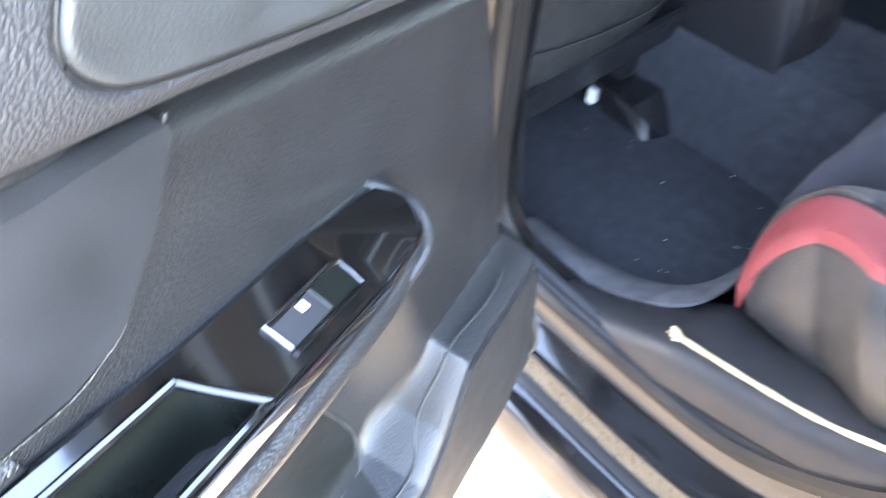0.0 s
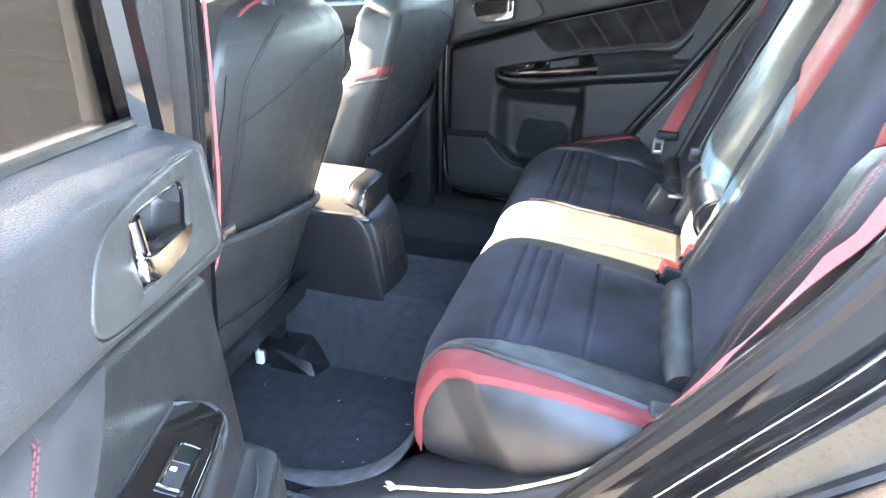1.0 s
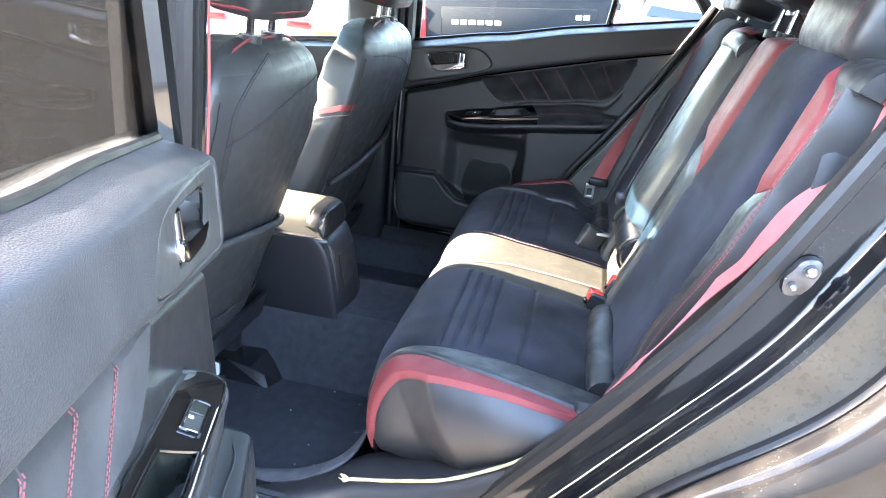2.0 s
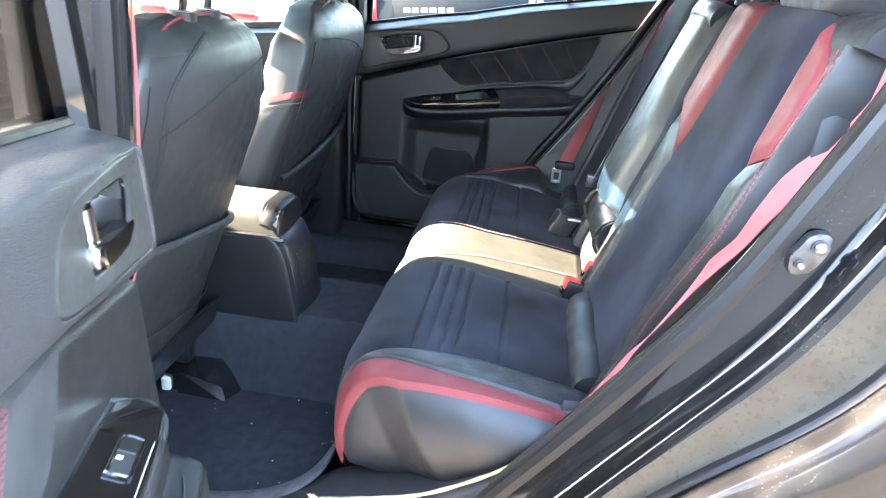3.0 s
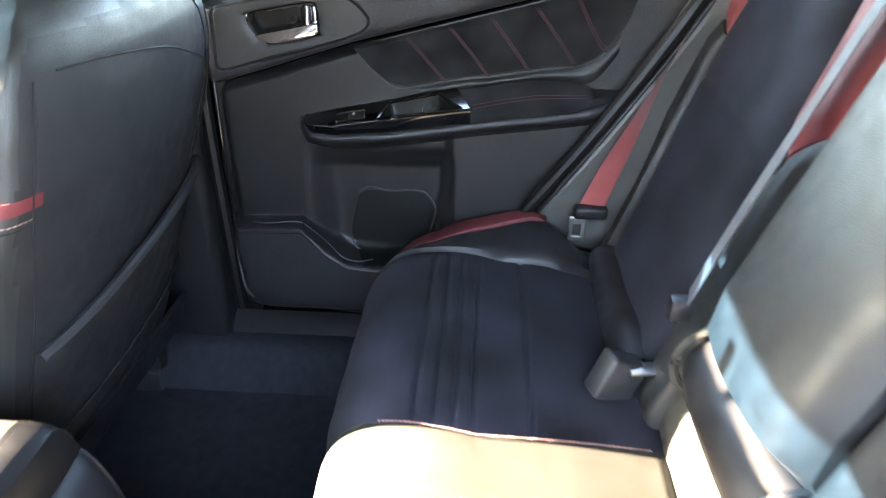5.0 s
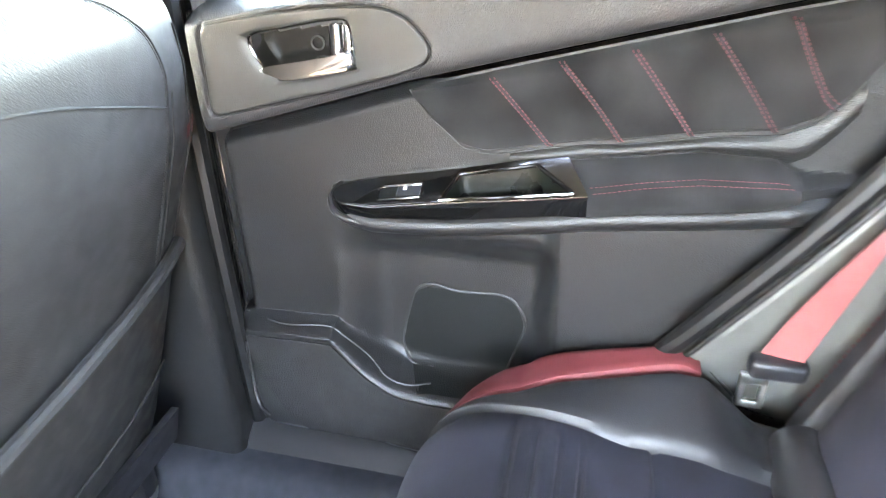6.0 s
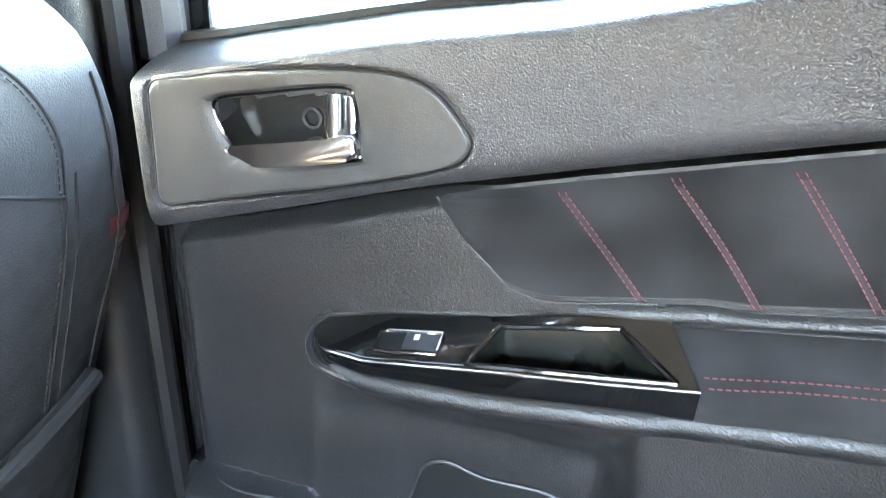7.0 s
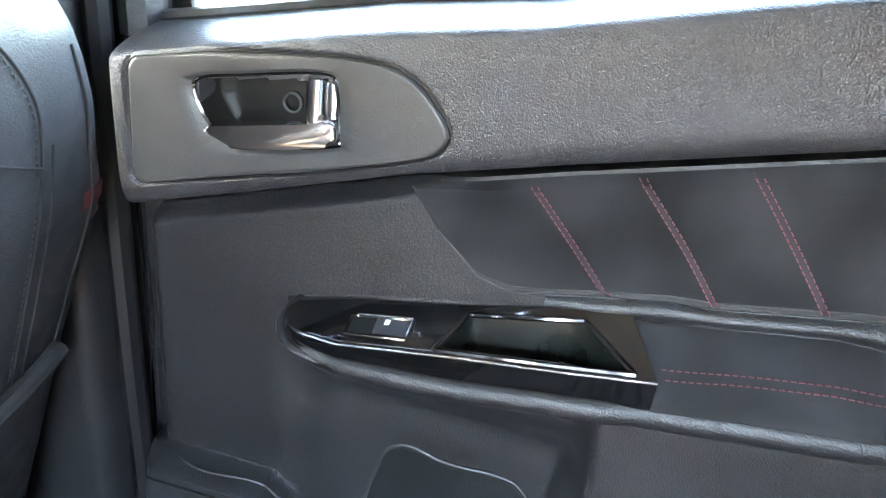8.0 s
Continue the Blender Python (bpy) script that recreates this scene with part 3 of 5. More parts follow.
part("centre_roll", tube(smooth_line([(.805, -.125, .735), (.800, -.06, .735), (.800, .04, .735), (.805, .105, .735)], 6), .046, 16, taper=lambda t: 1 - .12 * (2 * t - 1) ** 6), LEATHER, back, "rolled leather end of the armrest")
part("centre_foot", sheet([[V(.758 + .012 * math.sin(math.pi * v) * -1 + .03 * v, y, lerp(.60, .705, v)) for y in np.linspace(-.150, .128, 10)] for v in np.linspace(0, 1, 8)], .03, V(1, 0, 0)), LEATHER_SUNLIT, back, "smooth leather panel under the armrest")
# Far ring takes the sun-toned leather, near ring the plain one.
part("roll_piping", tube([V(.803 + .050 * math.cos(a), .108, .735 + .050 * math.sin(a)) for a in np.linspace(-.9, 4.0, 30)], .006, 8), LEATHER_SUNLIT, back, "raised piping round the armrest's end")
part("roll_piping", tube([V(.805 + .048 * math.cos(a), -.128, .735 + .048 * math.sin(a)) for a in np.linspace(-.9, 4.0, 30)], .004, 8), LEATHER, back)
part("centre_cap", tube(smooth_line([(.932, -.094, 1.196), (.926, -.05, 1.202), (.926, .05, 1.202), (.932, .100, 1.196)], 5), .027, 16), LEATHER, back, "rolled leather top of the centre section")
part("shell", box((.93, -.66, .60), (.985, .62, 1.13), .02), TRIM, back)

PROFILE_X = [.400, .350, .330, .322, .327, .348, .388, .45, .55, .65, .775]
PROFILE_Z = [.330, .380, .440, .500, .565, .618, .648, .655, .642, .626, .602]
prof_line = smooth_line([(x, 0, z) for x, z in zip(PROFILE_X, PROFILE_Z)], 8)
prof_d = np.concatenate([[0], np.cumsum([(b - a).length for a, b in zip(prof_line, prof_line[1:])])])
prof_d = prof_d / prof_d[-1]
prof_x, prof_z = np.array([p.x for p in prof_line]), np.array([p.z for p in prof_line])


def cushion_pt(y, s, off=0.0):
    x, z = np.interp(s, prof_d, prof_x), np.interp(s, prof_d, prof_z)
    e = .004
    dx = np.interp(min(1, s + e), prof_d, prof_x) - np.interp(max(0, s - e), prof_d, prof_x)
    dz = np.interp(min(1, s + e), prof_d, prof_z) - np.interp(max(0, s - e), prof_d, prof_z)
    k = math.hypot(dx, dz) or 1
    rise = .030 * sst(.42, .68, abs(y + .04)) * sst(.40, .75, s)
    far_end = sst(.44, .60, y)
    rise += far_end * (float(np.interp(x, [.33, .425, .519, .607, .64, .70], [-.006, -.020, .016, .050, .052, .0])) - rise)
    corner = .050 * sst(.48, .68, abs(y + .04)) * sst(.62, .40, s)
    return V(float(x) + corner, y, float(z) + rise) + V(-dz / k, 0, dx / k) * off


def xs_(x):
    """The way along the cushion's top at which it reaches x."""
    i = prof_d > .40
    return float(np.interp(x, prof_x[i], prof_d[i]))


cush = back
RED_IN = table([0, xs_(.36), xs_(.40), xs_(.48), xs_(.58), xs_(.71), 1], [-.575, -.585, -.602, -.632, -.650, -.660, -.660])
RED_OUT = table([0, xs_(.36), xs_(.44), xs_(.54), xs_(.70), 1], [-.625, -.650, -.690, -.695, -.690, -.684])
LEA_IN = table([0, xs_(.36), xs_(.43), xs_(.56), xs_(.72), 1], [-.568, -.578, -.575, -.555, -.560, -.565])
SEAM = table([0, xs_(.34), xs_(.41), xs_(.47), xs_(.52), xs_(.63), xs_(.74), 1], [-.165, -.172, -.176, -.182, -.188, -.190, -.190, -.190])


def ribs(t, s):
    d = 0.0
    for x in (.441, .465, .489, .512):
        d -= .0075 * math.exp(-((s - xs_(x)) / .0045) ** 2) * sst(0.02, .10, t) * sst(.99, .92, t)
    d -= .0055 * math.exp(-((s - xs_(.588)) / .005) ** 2)
    d += .003 * math.exp(-((s - xs_(.477)) / .05) ** 2)
    return d + .0016 * noise.noise(V(t * 7, s * 16, 3)) * 1.6


SEAM_FAR = table([0, xs_(.34), xs_(.41), xs_(.52), xs_(.63), xs_(.74), 1], [.080, .080, .068, .060, .074, .086, .088])
STITCH_NEAR = table([xs_(.40), xs_(.44), xs_(.515), xs_(.627), xs_(.736)], [-.172, -.150, -.110, -.092, -.074])


def half_cushion(far):
    o = lambda f: (lambda s: -.08 - f(s)) if far else f
    s0 = .02
    part("red_band", strip(cushion_pt, o(RED_OUT), o(RED_IN), s0 + (.12 if far else .22), xs_(.638) if far else .97, .012, ns=80, nt=10, push=V(0, 0, -1), thick=.02), RED, cush, "red leather end band")
    part("leather_wedge", strip(cushion_pt, o(RED_IN), o(LEA_IN), s0 + .2, .99, .012, ns=80, nt=10, push=V(0, 0, -1), thick=.02), LEATHER, cush)
    part("suede_panel", strip(cushion_pt, o(LEA_IN), SEAM_FAR if far else SEAM, s0, .995, .012, ns=230, nt=26, push=V(0, 0, -1), thick=.015, extra=ribs), SUEDE, cush, "ribbed black suede seat panel")
    # rounded end of the cushion below the red band
    rows = []
    for i in range(61):
        u = i / 60
        s = lerp(.25, .965, u)
        a = cushion_pt(o(RED_OUT)(s), s, 0)
        bx = lerp(.385, .765, u ** .9)
        bz = float(np.interp(bx, [.38, .42, .47, .54, .62, .68, .72, .78], [.455, .441, .436, .450, .495, .535, .56, .57]))
        row = []
        for j in range(15):
            v = j / 14
            bulge = .030 * math.sin(math.pi * min(1, v * 1.04)) ** .8 * sst(-.12, .30, u) * sst(1.05, .80, u)
            y = RED_OUT(s) - bulge + .035 * v ** 3
            row.append(V(lerp(a.x, bx, v), -.08 - y if far else y, lerp(a.z, bz, v)))
        rows.append(row)
    part("end_panel", sheet(rows), LEATHER, cush, "bulging black leather end panel")
    for d in (.004,):
        line = [cushion_pt(o(RED_OUT)(s) , s, .0015) + V(0, 0, -.006) for s in np.linspace(.30, .95, 70)]
        part("stitching", dashes(line, .0045, .003, .0008), THREAD_BLACK, cush, "grey stitching")


for far in (False, True):
    half_cushion(far)
part("centre_panel", strip(cushion_pt, SEAM, SEAM_FAR, .02, .985, .010, ns=120, nt=24, push=V(0, 0, -1), thick=.015,
                           extra=lambda t, s: -.006 * math.sin(math.pi * t)), LEATHER_SUNLIT, cush, "smooth black leather centre panel")
line = [cushion_pt(STITCH_NEAR(s), s, .0085) + V(0, .0022 * (-1) ** i, 0) for i, s in enumerate(np.linspace(xs_(.40), .95, 130))]
part("stitching", dashes(line, .0038, .0012, .0006), THREAD_PALE, cush, "pale pink zigzag stitching")
line = [cushion_pt(SEAM_FAR(s) - .006, s, .0075) + V(0, .0018 * (-1) ** i, 0) for i, s in enumerate(np.linspace(xs_(.40), .95, 130))]
part("stitching", dashes(line, .0038, .0012, .0006), THREAD_PALE, cush, "pale pink zigzag stitching")
part("base", box((.47, -.56, .30), (.80, .48, .56), .02), TRIM, cush)


def soft_box(w, d, h, r=.3, n=14, m=20):
    """A padded block of superelliptic section standing on z 0: w across y, d along x."""
    rows = []
    for i in range(n + 1):
        v = i / n
        k = (1 - abs(2 * v - 1) ** 5) ** .33
        row = []
        for j in range(m):
            a = 2 * math.pi * j / m
            c, s = math.cos(a), math.sin(a)
            row.append(V(d / 2 * k ** .5 * math.copysign(abs(c) ** r, c), w / 2 * k ** .45 * math.copysign(abs(s) ** r, s), h * v))
        rows.append(row)
    bm = sheet(rows, closed=True)
    bmesh.ops.holes_fill(bm, edges=[e for e in bm.edges if e.is_boundary])
    return bm


def rear_headrest(y, x, z, w, d, h, bare, label):
    t = thing("headrest", (x, y, z - .06), label, "headrest", "rear headrests")
    bm = soft_box(w, d, h, .33, 22, 44)
    bmesh.ops.transform(bm, matrix=pose(x, y, z, 0, 14, 0), verts=bm.verts)
    part("cushion", bm, LEATHER, t)
    for s in (-.055, .055):
        part("post", tube([(x - .012, y + s, z - bare - .03), (x + .012, y + s, z + .06)], .0055, 10), CHROME, t, "chrome post")
        part("socket", tube([(x - .010, y + s, z - bare - .012), (x - .009, y + s, z - bare + .004)], .017, 14), TRIM, t)
    for s in (-1, 1):
        m = pose(x, y, z, 0, 14, 0)
        line = [m @ V(-d * .485, s * w * .40, h * v) for v in np.linspace(.12, .9, 20)]
        part("stitching", dashes(line, .004, .003, .0008), THREAD_RED, t, "red stitching")
    return t


rear_headrest(-.438, .998, 1.212, .285, .12, .22, .0, "black leather headrest with red side stitching")
rear_headrest(-.030, 1.000, 1.282, .24, .10, .14, .046, "black leather centre headrest raised on chrome posts")
rear_headrest(.415, 1.000, 1.250, .28, .12, .21, .014, "black leather headrest with red side stitching")


# ---- rear doors: one design, built for the far side and mirrored on to the open near door ----
ROLL_LOW = table([.0, .15, .283, .40, .56, .652, .95], [.892, .938, .980, 1.011, 1.051, 1.074, 1.14])
BELT = table([.0, .06, .25, .363, .53, .91, .95], [1.060, 1.071, 1.108, 1.124, 1.161, 1.224, 1.23])
ARM_BACK = table([.17, .191, .25, .458, .605, .676, .70], [.846, .849, .866, .905, .928, .926, .912])
ARM_TOP = table([.19, .21, .245, .335, .426, .488, .60, .70], [.846, .846, .844, .859, .872, .882, .900, .905])
ARM_LOW = table([.19, .21, .243, .335, .49, .661, .72], [.838, .833, .828, .834, .857, .879, .888])
ARM_OUT = table([.172, .180, .186, .195, .215, .25, .30, .462, .485, .62, .70, .74, .76], [0, .010, .024, .034, .040, .042, .043, .043, .040, .040, .036, .024, .016])
LEDGE = table([.0, .09, .166, .212, .252, .30, .40], [.634, .638, .640, .589, .562, .556, .556])
SUEDE_LOW = table([.284, .298, .311, .343, .355, .373, .40, .413, .487, .52, .608, .675, .704, .727, .750, .76],
                  [.977, .960, .943, .914, .910, .907, .911, .914, .928, .930, .945, .952, .965, .992, 1.031, 1.07])
REAR_EDGE = table([.40, .66, .728, .849, 1.014, 1.10, 1.25], [.56, .58, .62, .706, .812, .862, .95])


def door_y(x, z):
    """Depth of the moulded door card: smaller is further into the cabin."""
    y = .640
    out = ARM_OUT(x)
    if .205 < x < .487 and ARM_LOW(x) + .006 < z < ARM_BACK(x) - .003:
        return .672
    if z > ARM_LOW(x) - .07:
        up = 1 - sst(ARM_TOP(x), ARM_BACK(x) + .004, z) if ARM_BACK(x) > ARM_TOP(x) + .001 else 1 - sst(ARM_TOP(x) - .002, ARM_TOP(x) + .014, z)
        down = sst(ARM_LOW(x) - .030, ARM_LOW(x) - .002, z)
        y -= max(0, out - .007) * up * down
    low = LEDGE(x)
    y -= .036 * sst(low + .006, low - .010, z) ** .8 * sst(.50, .40, x)
    y += .030 * sst(.80, .74, z) * sst(.17, .24, x) * sst(low - .02, low + .02, z) * sst(.47, .43, x)
    edge = lerp(.418, .456, sst(.60, .76, z))
    y -= .012 * sst(edge - .016, edge + .010, x) * sst(ARM_LOW(x) + .002, ARM_LOW(x) - .010, z)
    y += .05 * sst(.46, .40, z)
    y += .06 * sst(.0, .022, math.hypot(min(0, x - .115), min(0, z - .530)) - .095)
    y += .035 * (1 - sst(.014, .05, x)) ** 2
    y += .020 * sst(ROLL_LOW(x) - .022, ROLL_LOW(x) + .002, z) ** 2 * sst(.34, .28, x)
    return y


def turn2(a, i, j):
    m = Matrix.Identity(4)
    m[i][i], m[i][j], m[j][i], m[j][j] = math.cos(a), -math.sin(a), math.sin(a), math.cos(a)
    return m


# the near door stands open: the far door's shape mirrored and swung out
NEAR_A = radians(70.4)
SWING = Matrix(((math.cos(NEAR_A), -math.sin(NEAR_A), 0, 0), (-math.sin(NEAR_A), -math.cos(NEAR_A), 0, 0), (0, 0, 1, 0), (0, 0, 0, 1)))
NEAR_M = Matrix.Translation((.321, -1.154, .955)) @ SWING @ turn2(radians(-3.3), 1, 2) @ turn2(radians(-3.6), 0, 2) @ Matrix.Translation((-.3, -.6, -.95))


def on_card(pts, lift=.002):
    return [V(x, door_y(x, z) - lift, z) for x, z in pts]


def rear_door(near):
    label = "open black rear door, grained plastic card with suede insert" if near else "closed black rear door card with suede insert and red stitching"
    base = NEAR_M @ V(.06, .66, .40) if near else V(.06, .66, .40)
    door = thing("rear_door", base, label, "car door")

    def add(name, bm, material, parent=None, lab="", sharp=35):
        if near:
            bmesh.ops.transform(bm, matrix=NEAR_M, verts=bm.verts)
            bmesh.ops.reverse_faces(bm, faces=bm.faces)
        return part(name, bm, material, parent or door, lab, sharp)

    # moulded lower card
    rows = []
    zz = np.linspace(.41, .93, 230)
    for i in range(281):
        rows.append([])
        for z in zz:
            x1 = min(.98, REAR_EDGE(z) + .13) if not near else .95 - .35 * sst(.85, .45, z)
            x = lerp(.016, x1, i / 280)
            zt = lerp(.41, ROLL_LOW(x) - .001, (z - .41) / .52)
            rows[-1].append(V(x, door_y(x, zt), zt))
    add("door_card", sheet(rows, .02, V(0, 1, 0)), PLASTIC, lab="grained black plastic door card")
    # padded roll under the window, dished for the handle's surround
    esc = smooth_line([(.0465, 0, 1.028), (.048, 0, 1.036), (.054, 0, 1.0425), (.063, 0, 1.045), (.09, 0, 1.050), (.126, 0, 1.057), (.18, 0, 1.064), (.230, 0, 1.068), (.266, 0, 1.067), (.289, 0, 1.058), (.305, 0, 1.043), (.315, 0, 1.028), (.311, 0, 1.015), (.295, 0, 1.005), (.250, 0, .990), (.20, 0, .975), (.15, 0, .963), (.10, 0, .950), (.064, 0, .941), (.054, 0, .9385), (.046, 0, .941), (.0435, 0, .949), (.0445, 0, .97), (.0455, 0, 1.0)], 5, True)
    cup = smooth_line([(.106, 0, 1.022), (.112, 0, 1.035), (.15, 0, 1.043), (.214, 0, 1.054), (.226, 0, 1.045), (.229, 0, 1.008), (.224, 0, 1.000), (.147, 0, .985), (.134, 0, .988), (.119, 0, .999)], 5, True)
    plate_y = .6155
    ex, ez = np.array([p.x for p in esc]), np.array([p.z for p in esc])
    fx, fz = np.roll(ex, -1), np.roll(ez, -1)

    def esc_depth(x, z):
        """How far a point lies inside the surround's outline; negative outside."""
        u = np.clip(((x - ex) * (fx - ex) + (z - ez) * (fz - ez)) / ((fx - ex) ** 2 + (fz - ez) ** 2), 0, 1)
        d = float(np.hypot(x - ex - u * (fx - ex), z - ez - u * (fz - ez)).min())
        cross = ((ez > z) != (fz > z)) & (x < ex + (z - ez) / np.where(fz == ez, 1, fz - ez) * (fx - ex))
        return d if cross.sum() % 2 else -d

    rows = []
    for x in np.concatenate([np.linspace(.012, .34, 150), np.linspace(.345, .95, 80)]):
        lo, hi = ROLL_LOW(x), BELT(x)
        row = []
        for j in range(61):
            v = j / 60
            b = .648 - .034 * (1 - abs(2 * v - 1) ** 6) ** .5 + .040 * sst(.82, 1.0, v) + .022 * (1 - sst(0, .06, v))
            b += .03 * (1 - sst(.012, .04, x)) ** 2
            z = lerp(lo + .002, hi, v)
            if x < .34:
                b = lerp(b, plate_y + .006, sst(-.0035, .0025, esc_depth(x, z)))
            if .110 < x < .222 and .992 + .10 * (x - .13) < z < 1.030 + .14 * (x - .09):
                b = .675
            row.append(V(x, b, z))
        rows.append(row)
    add("door_top", sheet(rows, .02, V(0, 1, 0)), PADDED, lab="soft grained roll along the window sill")
    add("glass_channel", tube([(x, .676, BELT(x) - .002) for x in np.linspace(.02, .95, 24)], .007, 8), RUBBER)
    # escutcheon, cup and lever of the inner handle

    def near_on(line, p):
        c = V(.165, 0, 1.018)
        a = math.atan2(p.z - c.z, p.x - c.x)
        best = min(line, key=lambda q: abs((math.atan2(q.z - c.z, q.x - c.x) - a + math.pi) % (2 * math.pi) - math.pi))
        return best

    dense = smooth_line(cup, 6, True)
    rim = [V(p.x, plate_y + .0045, p.z) for p in cup]
    outer = smooth_line(esc, 2, True)
    inner = [near_on(dense, p) for p in outer]
    rows = [[V(p.x, plate_y + .022, p.z) for p in outer], [V(p.x, plate_y + .0035, p.z) for p in outer],
            [p.lerp(q, .002 / (p - q).length) + V(0, plate_y + .0008, 0) for p, q in zip(outer, inner)],
            [p.lerp(q, .004 / (p - q).length) + V(0, plate_y, 0) for p, q in zip(outer, inner)],
            [p.lerp(q, .006 / (p - q).length) + V(0, plate_y, 0) for p, q in zip(outer, inner)],
            [V(lerp(p.x, q.x, .78), plate_y, lerp(p.z, q.z, .78)) for p, q in zip(outer, inner)],
            [V(lerp(p.x, q.x, .92), plate_y + .0015, lerp(p.z, q.z, .92)) for p, q in zip(outer, inner)],
            [V(q.x, plate_y + .0045, q.z) for q in inner]]
    plate_ob = add("handle_surround", sheet(rows, closed=True), SATIN, lab="satin grey handle surround")
    # Dark bar laid in the groove stands for its shade.
    add("surround_gap", tube([V(p.x, plate_y + .0035, p.z) for p in outer + outer[:1]], .0022, 6), RUBBER, plate_ob, "dark bar standing for the shaded gap round the surround")
    floor = [V(lerp(p.x, .165, .10), plate_y + .030, lerp(p.z, 1.018, .12)) for p in cup]
    bowl = sheet([rim, [V(p.x, plate_y + .008, p.z) for p in cup], [V(lerp(p.x, .165, .05), plate_y + .024, lerp(p.z, 1.018, .06)) for p in cup], floor], closed=True)
    bmesh.ops.holes_fill(bowl, edges=[e for e in bowl.edges if e.is_boundary and all(abs(v.co.y - plate_y - .030) < 1e-4 for v in e.verts)])
    add("handle_cup", bowl, HANDLE_CUP, plate_ob, "dark satin handle recess")
    rimline = tube([V(p.x, plate_y + .0042, p.z) for p in cup] + [V(cup[0].x, plate_y + .0042, cup[0].z)], .0017, 6)
    add("cup_rim", rimline, GLOSS, plate_ob)
    lever = smooth_line([(.117, 0, .998), (.165, 0, 1.008), (.205, 0, 1.016), (.226, 0, 1.022), (.229, 0, 1.005), (.205, 0, .997), (.175, 0, .991), (.147, 0, .987), (.131, 0, .991)], 5, True)
    lever_bm = plate([(p.x, p.z) for p in lever], plate_y - .004, plate_y + .012, .004, 3)
    add("lever", lever_bm, CHROME, plate_ob, "chrome door lever")
    add("lever_hub", joined([tube([(.209, plate_y + .010, 1.016), (.2095, plate_y + .010, 1.049)], .0095, 18), box((.218, plate_y + .004, 1.012), (.2265, plate_y + .02, 1.049), .003)]), CHROME, plate_ob, "chrome pivot block")
    add("screw_cap", tube([V(.178 + .0075 * math.cos(a), plate_y + .0275, 1.022 + .0075 * math.sin(a)) for a in np.linspace(0, 2 * math.pi, 25)], .0011, 6), SATIN, plate_ob, "ring round the screw cap")
    # suede insert and its stitched darts
    rows = []
    for x in np.linspace(.2885, .765, 90):
        lo, hi = SUEDE_LOW(x), ROLL_LOW(x) - .004
        if hi < lo + .002:
            hi = lo + .002
        rows.append([V(x, min(door_y(x, lerp(lo, hi, v)), .641) - .001 - puffed(v, .007, .12) + .006 * (v < .01), lerp(lo, hi, v)) for v in np.linspace(0, 1, 14)])
    insert = add("suede_insert", sheet(rows, .004, V(0, 1, 0)), DOOR_SUEDE, lab="black suede insert")
    edge_line = smooth_line([V(x, .6395, SUEDE_LOW(x) - .001) for x in (.284, .298, .311, .327, .343, .355, .373, .40, .45, .52, .608, .675, .704, .727, .750)], 4)
    add("insert_edge", tube(edge_line, .0011, 8), PLASTIC, lab="thin edge round the suede insert")
    for xa, xb in ((.370, .443), (.444, .518), (.514, .588), (.588, .667), (.657, .716)):
        for d in (.0016, .0062):
            pts = []
            for v in np.linspace(.03, .97, 24):
                x = lerp(xb, xa, v) + d
                lo, hi = SUEDE_LOW(x), ROLL_LOW(x) - .004
                z = lerp(lo, hi, v)
                pts.append(V(x, min(door_y(x, z), .641) - .0088 + .005 * (abs(v - .5) > .44), z))
            add("stitching", dashes(pts, .0034, .0018, .00048), THREAD_RED, insert, "red dart stitching")
    for xa, xb in ((.370, .443), (.444, .518), (.514, .588), (.588, .667), (.657, .716)):
        rows = []
        for v in np.linspace(.02, .98, 16):
            x = lerp(xb, xa, v)
            lo, hi = SUEDE_LOW(x), ROLL_LOW(x) - .004
            z = lerp(lo, hi, v)
            y = min(door_y(x, z), .641) - .0084 + .005 * (abs(v - .5) > .44)
            rows.append([V(x + .0014, y, z), V(x + .0041, y + .0004, z), V(x + .0068, y, z)])
        add("dart", sheet(rows, .001, V(0, 1, 0)), DART, insert, "reddish suede dart")
    # satin band under the suede, over the armrest
    band = []
    for x in np.linspace(.40, .74, 40):
        lo, hi = ARM_BACK(x) + .001, SUEDE_LOW(x) - .001
        band.append([V(x, .640 + .004 * sst(.44, .40, x) - .0025 - .005 * math.sin(math.pi * v), lerp(max(lo, hi - .035), hi, v)) for v in np.linspace(0, 1, 7)])
    add("card_ridge", sheet(band, .004, V(0, 1, 0)), PLASTIC, lab="satin ridge under the suede")
    # armrest pad behind the switch bezel
    rows = []
    for x in np.linspace(.470, .700, 40):
        e = 1 - sst(.66, .705, x)
        row = []
        for v in np.linspace(0, 1, 14):
            skew = (-.0215 + .026 * (1 - min(v / .55, 1))) * sst(.56, .47, x)
            xx = x - skew
            if v < .55:
                u = v / .55
                row.append(V(xx, lerp(.636, .597, u) + .010 * (1 - e), lerp(ARM_BACK(x), ARM_TOP(x), u) + .004 * math.sin(math.pi * u)))
            else:
                u = (v - .55) / .45
                row.append(V(xx, .597 - .004 * math.sin(math.pi * u) + .012 * (1 - e), lerp(ARM_TOP(x), ARM_LOW(x) + .004, u)))
        rows.append(row)
    pad = add("armrest_pad", sheet(rows, .006, V(0, 1, -.3)), DOOR_SUEDE, lab="suede armrest pad")
